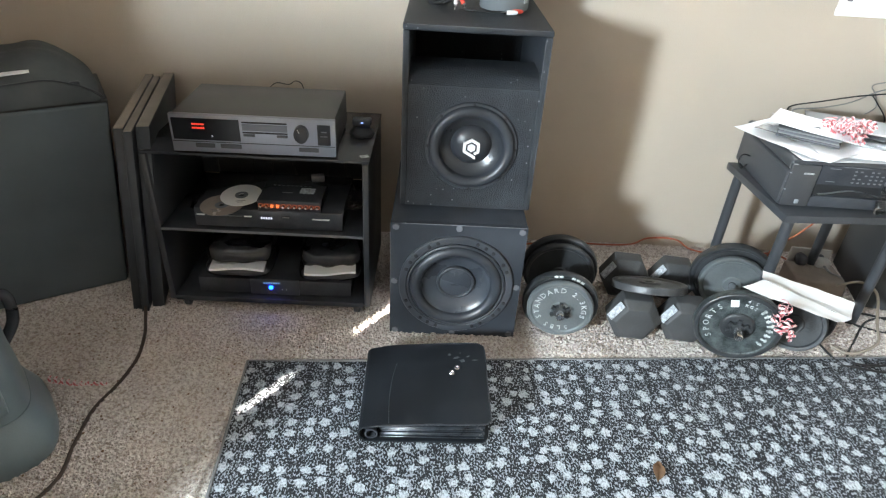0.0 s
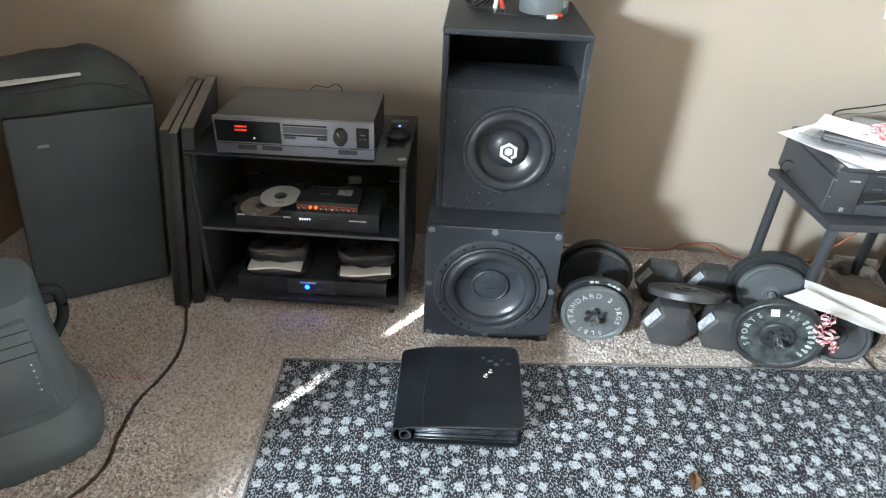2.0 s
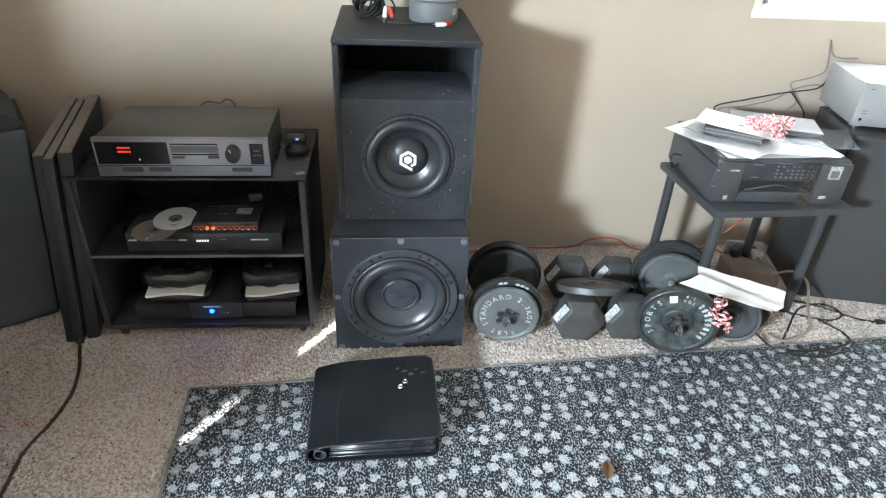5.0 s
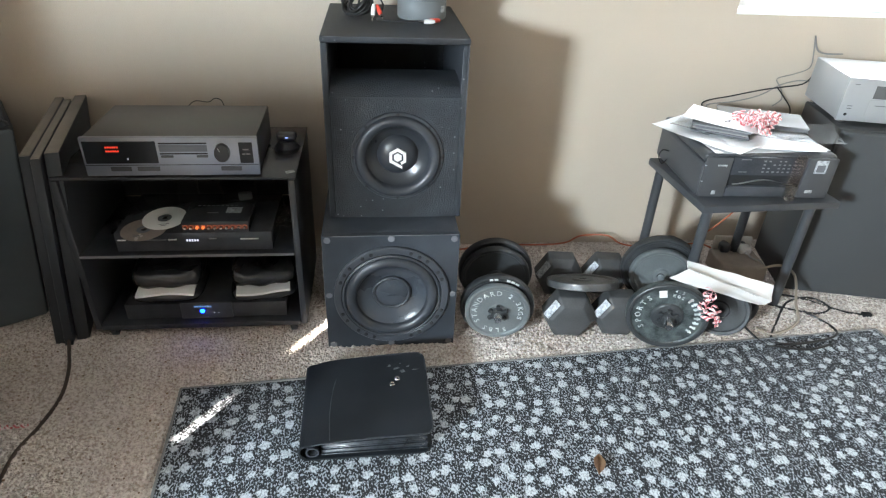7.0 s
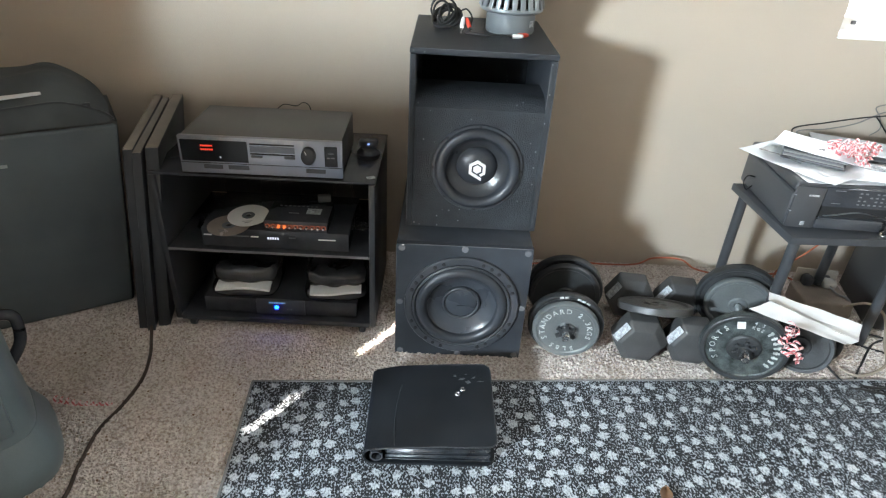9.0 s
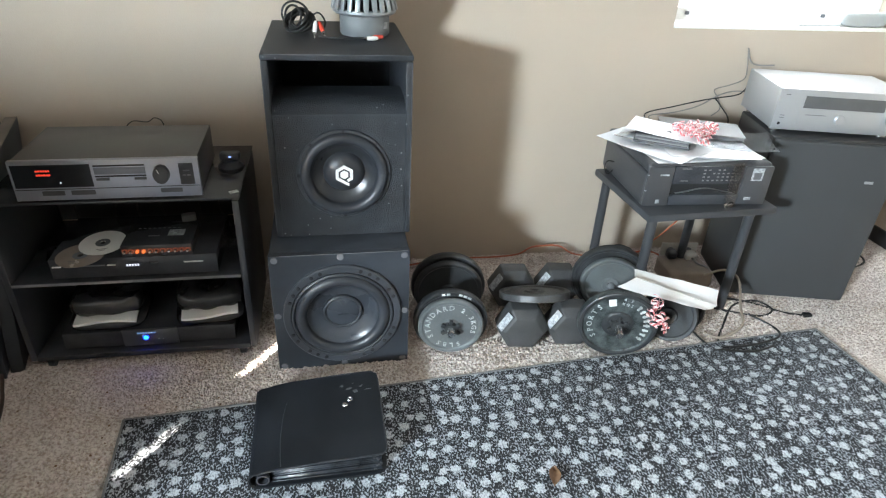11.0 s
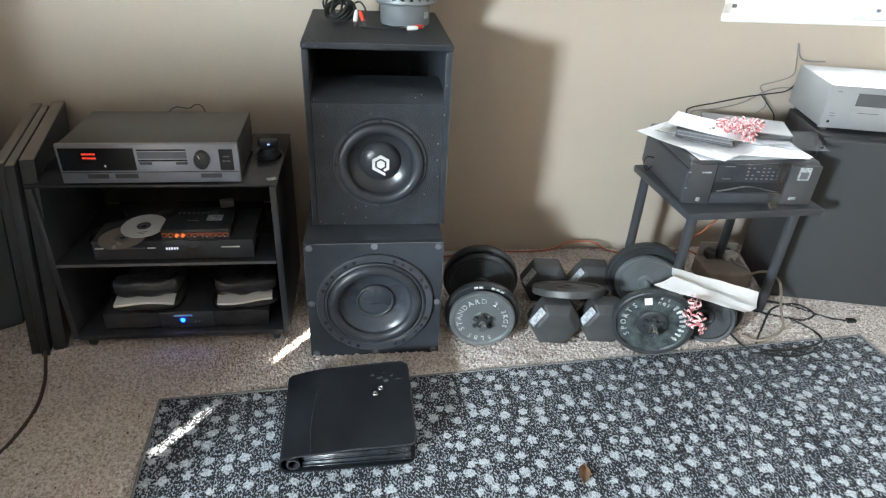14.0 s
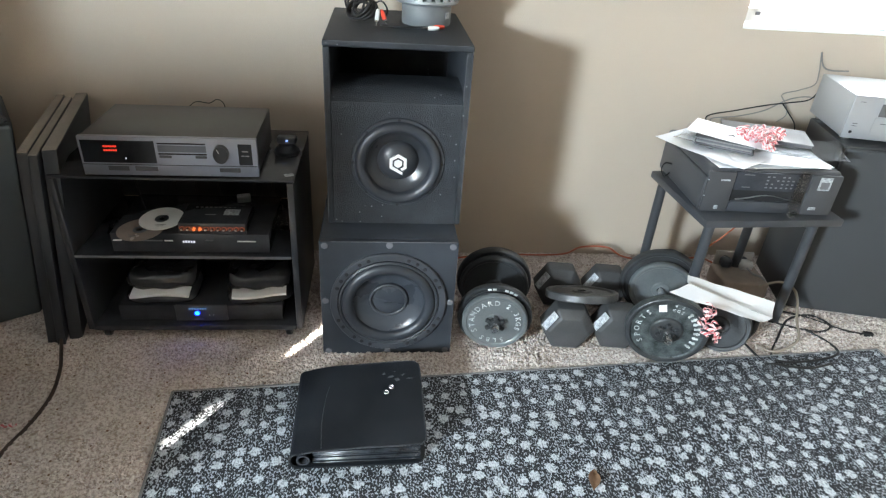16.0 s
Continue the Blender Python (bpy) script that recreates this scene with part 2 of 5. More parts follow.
ORANGE = material("orange_cable", (0.38, 0.10, 0.045), 0.5, vary=0.1)
TAN = material("tan_cable", (0.26, 0.215, 0.165), 0.5, vary=0.1)
GREYCABLE = material("grey_cable", (0.22, 0.21, 0.20), 0.5, vary=0.1)
RED = material("red_plastic", (0.72, 0.07, 0.04), 0.35, vary=0.1)
WHITEPL = material("white_plastic", (0.8, 0.79, 0.77), 0.35, vary=0.05)
BOOT = material("grey_magnet_boot", (0.14, 0.15, 0.155), 0.55, vary=0.1, scale=30)
BASKET = material("grey_cast_basket", (0.27, 0.29, 0.30), 0.4, 0.4, vary=0.1, scale=30)
DISC = material("white_disc", (0.72, 0.72, 0.71), 0.35, vary=0.05)
DISC2 = material("silver_brown_disc", (0.40, 0.34, 0.30), 0.25, 0.3, vary=0.15)
LEAF = material("dry_leaf", (0.19, 0.105, 0.055), 0.8, vary=0.3, scale=90)
LEDRED = material("red_display", (0.3, 0.02, 0.01), 0.4, emit=((1.0, 0.06, 0.03), 0.06))
LEDORANGE = material("orange_lamp", (0.4, 0.1, 0.03), 0.4, emit=((1.0, 0.22, 0.05), 0.07))
LEDBLUE = material("blue_lamp", (0.02, 0.1, 0.4), 0.4, emit=((0.001, 0.016, 1.0), 6.0))
LEDWHITE = material("pale_lamp", (0.4, 0.4, 0.4), 0.4, emit=((0.75, 0.8, 1.0), 0.075))
# Dark plastic coloured paler and bluer to imitate lens haze.
PURIFIER = material("haze_blue_grey_plastic", (0.13, 0.165, 0.18), 0.35, vary=0.12, scale=25, bump=0.05)
PLYWOOD = material("black_cart_board", (0.042, 0.045, 0.050), 0.45, vary=0.25, scale=30, spec=0.3)
POUCH = material("grey_pouch", (0.36, 0.38, 0.38), 0.8, vary=0.08, bump=0.3)


def glass_material(name, colour, rough):
    m = bpy.data.materials.new(name)
    m.use_nodes = True
    b = m.node_tree.nodes["Principled BSDF"]
    b.inputs["Base Color"].default_value = (*colour, 1)
    b.inputs["Roughness"].default_value, b.inputs["Transmission Weight"].default_value = rough, 1.0
    b.inputs["IOR"].default_value = 1.3
    return m


SKYGLOW = material("bright_sky", (0.8, 0.85, 0.9), 0.9, emit=((0.93, 0.97, 1.0), 0.16))
GLASS = glass_material("window_glass", (0.95, 0.97, 0.97), 0.02)
CLEAR = glass_material("clear_film", (0.93, 0.95, 0.96), 0.06)


def ribbon_material():
    m = material("red_white_ribbon", (0.8, 0.6, 0.6), 0.4)
    t, b = nodes_of(m)
    tc, w = t.nodes.new("ShaderNodeTexCoord"), t.nodes.new("ShaderNodeTexWave")
    w.bands_direction = "DIAGONAL"
    w.inputs["Scale"].default_value, w.inputs["Distortion"].default_value = 42, 1.0
    t.links.new(tc.outputs["Object"], w.inputs["Vector"])
    r = t.nodes.new("ShaderNodeValToRGB")
    r.color_ramp.interpolation = "CONSTANT"
    r.color_ramp.elements[0].color = (0.60, 0.16, 0.17, 1)
    r.color_ramp.elements[1].position, r.color_ramp.elements[1].color = 0.5, (0.78, 0.60, 0.60, 1)
    t.links.new(w.outputs["Color"], r.inputs[0])
    t.links.new(r.outputs[0], b.inputs["Base Color"])
    return m


RIBBON = ribbon_material()


# ---- mesh tools ----
def mesh_of(name, bm, mat, smooth=True):
    bmesh.ops.recalc_face_normals(bm, faces=bm.faces)
    me = bpy.data.meshes.new(name)
    bm.to_mesh(me)
    bm.free()
    me.materials.append(mat)
    if smooth:
        me.polygons.foreach_set("use_smooth", [True] * len(me.polygons))
        me.set_sharp_from_angle(angle=radians(38))
    return me


def part(name, bm, mat, parent, label="", m=None):
    ob = new(name, mesh_of(name, bm, mat))
    ob.parent = parent
    if m is not None:
        ob.matrix_basis = m
    return tagged(ob, label)


def thing(name, m, label, category, group="", kind=""):
    ob = new(name)
    ob.empty_display_size = 0.05
    ob.matrix_basis = m
    return tagged(ob, label, category, group, kind)


def solo(name, bm, mat, m, label, category, group="", kind=""):
    ob = new(name, mesh_of(name, bm, mat))
    ob.matrix_basis = m
    return tagged(ob, label, category, group, kind)


def box(x0, x1, y0, y1, z0, z1, bevel=0.002, seg=2, bm=None):
    b = bmesh.new()
    bmesh.ops.create_cube(b, size=1)
    for v in b.verts:
        v.co = Vector((x0 if v.co.x < 0 else x1, y0 if v.co.y < 0 else y1, z0 if v.co.z < 0 else z1))
    if bevel:
        bmesh.ops.bevel(b, geom=b.edges[:], offset=min(bevel, 0.45 * min(abs(x1 - x0), abs(y1 - y0), abs(z1 - z0))), segments=seg, affect="EDGES", profile=0.5)
    return merge(bm, b)


def plate_with_hole(x0, x1, z0, z1, y0, y1, cx, cz, r, n=64):
    """An upright board with a round hole through it."""
    bm = bmesh.new()
    rings = []
    for y in (y0, y1):
        inner, outer = [], []
        for k in range(n):
            c, q = math.cos(2 * math.pi * (k + 0.5) / n), math.sin(2 * math.pi * (k + 0.5) / n)
            inner.append(bm.verts.new((cx + r * c, y, cz + r * q)))
            reach = min(((x1 if c > 0 else x0) - cx) / c if abs(c) > 1e-9 else 9, ((z1 if q > 0 else z0) - cz) / q if abs(q) > 1e-9 else 9)
            outer.append(bm.verts.new((cx + reach * c, y, cz + reach * q)))
        for sx, sz in ((x1, z1), (x0, z1), (x0, z0), (x1, z0)):
            near = min(outer, key=lambda v: (v.co.x - sx) ** 2 + (v.co.z - sz) ** 2)
            near.co.x, near.co.z = sx, sz
        rings.append((inner, outer))
    (a, b), (c, d) = rings
    for k in range(n):
        j = (k + 1) % n
        bm.faces.new((a[k], a[j], b[j], b[k]))
        bm.faces.new((c[j], c[k], d[k], d[j]))
        bm.faces.new((a[j], a[k], c[k], c[j]))
        bm.faces.new((b[k], b[j], d[j], d[k]))
    return bm


def merge(into, b):
    if into is None:
        return b
    me = bpy.data.meshes.new("tmp")
    b.to_mesh(me)
    b.free()
    into.from_mesh(me)
    bpy.data.meshes.remove(me)
    return into


def moved(bm, m):
    bmesh.ops.transform(bm, matrix=m, verts=bm.verts)
    return bm


def lathe(profile, steps=64, m=None, bm=None):
    """Turn a profile of (radius, height) about z."""
    b = bmesh.new()
    rings = []
    for r, z in profile:
        if r < 1e-5:
            rings.append([b.verts.new((0, 0, z))])
        else:
            rings.append([b.verts.new((r * math.cos(2 * math.pi * i / steps), r * math.sin(2 * math.pi * i / steps), z)) for i in range(steps)])
    for a, c in zip(rings, rings[1:]):
        for i in range(steps):
            j = (i + 1) % steps
            q = [a[i % len(a)], a[j % len(a)], c[j % len(c)], c[i % len(c)]]
            q = [v for k, v in enumerate(q) if v not in q[:k]]
            if len(q) > 2:
                b.faces.new(q)
    if m is not None:
        moved(b, m)
    return merge(bm, b)


def smooth_path(points, per=8):
    pts = [Vector(p) for p in points]
    out = []
    for i in range(len(pts) - 1):
        a, b, c, d = pts[max(0, i - 1)], pts[i], pts[i + 1], pts[min(len(pts) - 1, i + 2)]
        for k in range(per):
            t = k / per
            out.append(0.5 * ((2 * b) + (c - a) * t + (2 * a - 5 * b + 4 * c - d) * t * t + (3 * b - a - 3 * c + d) * t ** 3))
    return out + [pts[-1]]


def tube(points, r, sides=8, per=8, bm=None, flat=None):
    """A round cord along the points; flat: (width, thickness) gives a ribbon."""
    b = bmesh.new()
    path = smooth_path(points, per) if per > 1 else [Vector(p) for p in points]
    rings, up = [], Vector((0, 0, 1))
    for i, p in enumerate(path):
        d = (path[min(i + 1, len(path) - 1)] - path[max(i - 1, 0)])
        d = d.normalized() if d.length > 1e-9 else Vector((0, 1, 0))
        s = d.cross(up)
        if s.length < 0.05:
            s = d.cross(Vector((1, 0, 0)))
        s.normalize()
        u = s.cross(d).normalized()
        a, c = (r, r) if flat is None else flat
        rings.append([b.verts.new(p + s * a * math.cos(2 * math.pi * k / sides) + u * c * math.sin(2 * math.pi * k / sides)) for k in range(sides)])
    for x, y in zip(rings, rings[1:]):
        for k in range(sides):
            b.faces.new((x[k], x[(k + 1) % sides], y[(k + 1) % sides], y[k]))
    b.faces.new(rings[0][::-1])
    b.faces.new(rings[-1])
    return merge(bm, b)


FRONT = Euler((radians(90), 0, 0)).to_matrix().to_4x4()  # turns a lathe's +z to face -y


def letters(text, size, depth, m, bm=None):
    cu = bpy.data.curves.new("lettering", "FONT")
    cu.body, cu.size, cu.extrude, cu.align_x, cu.align_y = text, size, depth, "CENTER", "CENTER"
    cu.resolution_u = 2
    ob = bpy.data.objects.new("lettering", cu)
    scene.collection.objects.link(ob)
    bpy.context.view_layer.update()
    me = bpy.data.meshes.new_from_object(ob.evaluated_get(bpy.context.evaluated_depsgraph_get()))
    bpy.data.objects.remove(ob)
    b = bmesh.new()
    b.from_mesh(me)
    bpy.data.meshes.remove(me)
    moved(b, m)
    return merge(bm, b)


def ring_text(text, radius, size, start, step, lift):
    """Letters round a disc that faces -y, clockwise as seen from the front; angles in degrees from the top."""
    b = bmesh.new()
    for i, ch in enumerate(text):
        if ch == " ":
            continue
        a = radians(start + i * step)
        m = Matrix.Translation((radius * math.sin(a), -lift, radius * math.cos(a))) @ Matrix.Rotation(a, 4, "Y") @ FRONT
        letters(ch, size, 0.001, m, b)
    return b


# ---- the room ----
X0, X1, Y0, Y1, ZC = -3.5, 2.36, -3.3, 0.60, 2.44
WX0, WX1, WZ0, WZ1 = 1.175, 2.06, 0.885, 2.05


def structure(name, bm, mat, label, category):
    return solo(name, bm, mat, Matrix(), label, category, kind="structure")


def wall_with_hole(axis, at, thick, u0, u1, holes):
    """An upright wall from slabs round its openings (u0, u1, z0, z1), which do not overlap in u."""
    bm, edge = bmesh.new(), u0
    slabs = []
    for a, b, c, d in sorted(holes):
        slabs += [(edge, a, 0, ZC), (a, b, 0, c), (a, b, d, ZC)]
        edge = b
    slabs.append((edge, u1, 0, ZC))
    for a, b, c, d in slabs:
        if b - a < 1e-6 or d - c < 1e-6:
            continue
        if axis == "y":
            box(a, b, at, at + thick, c, d, 0, bm=bm)
        else:
            box(at, at + thick, a, b, c, d, 0, bm=bm)
    return bm


structure("floor", box(X0 - 0.2, X1 + 0.2, Y0 - 0.2, Y1 + 0.2, -0.1, 0, 0), CARPET, "worn beige speckled wall-to-wall carpet", "carpet")
structure("ceiling", box(X0 - 0.2, X1 + 0.2, Y0 - 0.2, Y1 + 0.2, ZC, ZC + 0.1, 0), CEIL, "plain unseen ceiling, coloured dark to cut bounced light", "ceiling")
structure("wall_north", wall_with_hole("y", Y1, 0.16, X0 - 0.2, X1 + 0.2, [(WX0, WX1, WZ0, WZ1)]), WALL, "beige painted wall with one small window", "wall")
# Slit cut through the unseen wall to throw the sun streak.
SLIT = -2.744
structure("wall_south", wall_with_hole("y", Y0 - 0.01, 0.01, X0, X1, [(SLIT - 0.016, SLIT + 0.016, 1.716, 2.10)]), DIMWALL, "plain unseen wall, coloured dark, slit cut for sun streak", "wall")
# Added bar, out of view, that splits the streak into two pieces.
structure("streak_bar", box(SLIT - 0.05, SLIT + 0.05, Y0 - 0.02, Y0 - 0.011, 1.815, 1.925, 0), TRIM, "unseen bar added to break the sun streak in two", "trim")
# Unseen partition added to keep the window light off the left side.
structure("shade_partition", box(-1.87, -1.75, -1.13, Y1 - 0.001, 0, ZC - 0.001, 0.004), DIMWALL, "unseen partition added to shade the left side", "wall")
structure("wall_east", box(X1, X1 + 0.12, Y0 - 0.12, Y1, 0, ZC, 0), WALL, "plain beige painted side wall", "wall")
# Unseen screen near the lamp, added to dim the left of the wall.
structure("shade_screen", box(X0 + 0.001, -2.45, -2.62, -2.58, 0, ZC - 0.001, 0.004), DIMWALL, "unseen screen added to dim light on the left wall", "wall")
# Unseen half wall added to shade the left floor; its gap passes sun.
half = bmesh.new()
for a, b, c, d in ((-1.749, -1.111, 0, 1.06), (-1.111, -1.073, 0, 0.42), (-1.111, -1.073, 0.82, 1.06), (-1.073, -1.01, 0, 1.06)):
    box(a, b, -1.084, -1.076, c, d, 0, bm=half)
structure("shade_half_wall", half, DIMWALL, "unseen half wall added to shade the floor, gap passes sun", "wall")
structure("wall_west", box(X0 - 0.12, X0, Y0 - 0.12, Y1, 0, ZC, 0), DIMWALL, "plain unseen far side wall, coloured dark to cut bounce", "wall")
structure("baseboard_east", box(X1 - 0.012, X1 - 0.0005, Y0, Y1 - 0.01, 0, 0.07, 0.003), CHARCOAL, "dark baseboard along the side wall", "baseboard")

window = thing("window_1", pose((WX0 + WX1) / 2, Y1, WZ0), "white vinyl window with bright daylight outside", "window", kind="structure")
ww, wh = (WX1 - WX0) / 2, WZ1 - WZ0
part("window_sill", box(-ww + 0.001, ww - 0.001, -0.006, 0.09, 0, 0.012, 0.003), TRIM, window, "painted white sill")
for a, b, c, d in ((-ww, ww, 0.012, 0.055), (-ww, ww, wh - 0.05, wh), (-ww, -ww + 0.045, 0.055, wh - 0.05), (ww - 0.045, ww, 0.055, wh - 0.05)):
    part("window_frame", box(a + 0.001, b - 0.001, 0.09, 0.14, c + 0.0005, d - 0.0005, 0.003), TRIM, window)
part("sash_rail", box(-ww + 0.046, ww - 0.046, 0.098, 0.13, wh * 0.5, wh * 0.5 + 0.04, 0.003), TRIM, window)
for s in (-ww + 0.09, ww - 0.24):
    part("vent_latch", box(s - 0.008, s + 0.008, 0.082, 0.0895, 0.032, 0.044, 0.002), GREYPAD, window, "small grey sash latch")
pane = part("pane", box(-ww + 0.046, ww - 0.046, 0.112, 0.116, 0.056, wh - 0.051, 0), GLASS, window, "clear glass pane")
pane.visible_shadow = False

# Unseen frame and blind added on solid wall, behind the inferred window's lamp.
window_b = thing("window_2", pose(-2.64, Y0, 1.21), "unseen window frame with drawn blind, added behind the lamp", "window", kind="structure")
for a, b, c, d in ((-0.58, 0.58, 0, 0.04), (-0.58, 0.58, 0.46, 0.50), (-0.58, -0.54, 0.0405, 0.4595), (0.54, 0.58, 0.0405, 0.4595)):
    part("window_frame", box(a, b, 0.0005, 0.035, c, d, 0.003), TRIM, window_b)
part("roller_blind", box(-0.539, 0.539, 0.0005, 0.012, 0.041, 0.459, 0.001), TRIM, window_b, "added white panel behind the lamp, as a drawn blind")

# bright hazy sky beyond the window
structure("backdrop", box(-3, 7, 4.0, 4.02, -1, 5, 0), SKYGLOW, "pale bright overcast sky beyond the window", "sky")

# ---- rug ----
rug = bmesh.new()
RW, RD = 2.19, 1.55
bmesh.ops.create_grid(rug, x_segments=60, y_segments=44, size=0.5)
for v in rug.verts:
    v.co = Vector(((v.co.x + 0.5) * RW, (v.co.y - 0.5) * RD, 0.009 + 0.002 * noise.noise(Vector((v.co.x * 9, v.co.y * 9, 3)))))
ext = bmesh.ops.extrude_face_region(rug, geom=rug.faces[:])
for v in [g for g in ext["geom"] if isinstance(g, bmesh.types.BMVert)]:
    v.co.z = 0.001
rug_ob = thing("rug", pose(-0.578, -0.162, 0, 0, 0, 4.0), "dark charcoal woven rug with pale grey dots", "rug")
part("woven_top", rug, RUG, rug_ob)
hem = bmesh.new()
for a, b in (((0, 0), (RW, 0)), ((RW, 0), (RW, -RD)), ((RW, -RD), (0, -RD)), ((0, -RD), (0, 0))):
    tube([(*a, 0.007), (*b, 0.007)], 0.0045, 6, 1, hem)
part("hem", hem, FOLDER, rug_ob, "pale stitched edge binding")


# ---- loudspeakers ----
def driver(parent, name, m, profiles, bolts, bolt_r, bolt_size, label):
    """A cone driver from turned pieces; m puts its centre on the baffle, facing -y."""
    d = new(name)
    d.parent, d.matrix_basis = parent, m
    tagged(d, label)
    for piece, prof, mat in profiles:
        part(piece, lathe(prof, 72, FRONT), mat, d)
    for i in bolts:
        a = radians(i)
        part("bolt", lathe([(0, 0.0012), (bolt_size * 0.55, 0.0012), (bolt_size, 0.0006), (bolt_size, -0.002)], 12, Matrix.Translation((bolt_r * math.sin(a), bolt_r and -bolts_lift[0], bolt_r * math.cos(a))) @ FRONT), HOLE, d)
    return d


bolts_lift = [0.0]


def lower_subwoofer():
    t = thing("subwoofer_box", pose(0, 0, 0), "black painted subwoofer box with large driver, worn edges", "speaker")
    w, h, dep = 0.19, 0.388, 0.46
    part("cabinet", box(-w, w, 0.02, dep, 0, h, 0.004), BLACKBOX, t)
    part("baffle", plate_with_hole(-w, w, 0, h, 0, 0.0195, 0.001, 0.19, 0.150), BLACKBOX, t)
    part("worn_edge", tube([(-w + 0.03, 0.001, h - 0.0005), (-0.05, 0.0, h + 0.0005), (0.05, 0.001, h), (w - 0.004, 0.001, h + 0.0003)], 0.0011, 6, 4), GREYPAD, t, "scuffed pale top edge")
    part("worn_edge", tube([(-w + 0.0005, 0.0005, 0.14), (-w, 0, 0.25), (-w + 0.0005, 0.0005, h - 0.004)], 0.0008, 6, 4), GREYPAD, t)
    for x, z in ((-0.175, 0.376), (0, 0.379), (0.175, 0.376), (-0.178, 0.195), (0.178, 0.19), (-0.174, 0.014), (0, 0.012), (0.174, 0.014)):
        part("felt_pad", lathe([(0, 0.003), (0.0085, 0.003), (0.0095, 0.002), (0.0095, -0.001)], 20, Matrix.Translation((x, 0, z)) @ FRONT), GREYPAD, t, "round grey pad")
    bolts_lift[0] = 0.0105
    angles = [q * 90 + o for q in range(4) for o in (20, 30, 40, 58, 68)]
    driver(t, "driver", Matrix.Translation((0.001, 0, 0.19)), (
        ("basket_rim", [(0.166, 0), (0.166, 0.007), (0.163, 0.010), (0.146, 0.010), (0.142, 0.006)], PLASTIC),
        ("gasket", [(0.143, 0.005), (0.142, 0.012), (0.138, 0.014), (0.134, 0.012), (0.133, 0.004)], RUBBER),
        ("surround", [(0.134, 0.006)] + [(0.1175 + 0.0165 * math.cos(a), 0.006 + 0.016 * math.sin(a)) for a in [math.pi * k / 12 for k in range(1, 12)]] + [(0.101, 0.004)], RUBBER),
        ("cone", [(0.1015, 0.005), (0.098, 0.001), (0.085, -0.006), (0.066, -0.014), (0.054, -0.018)], CONE),
        ("dust_cap_rim", [(0.056, -0.018), (0.055, -0.009), (0.051, -0.007), (0.047, -0.009), (0.0465, -0.013)], RUBBER),
        ("dust_cap", [(0.047, -0.012), (0.040, -0.0095), (0.02, -0.007), (0, -0.0062)], CONE)),
        angles, 0.154, 0.0054, "twelve inch black cone driver")
    part("cap_mark", box(-0.012, 0.012, -0.0008, 0.0008, -0.001, 0.001, 0, bm=None), RUBBER, t, "", Matrix.Translation((0, 0.004, 0.185)))


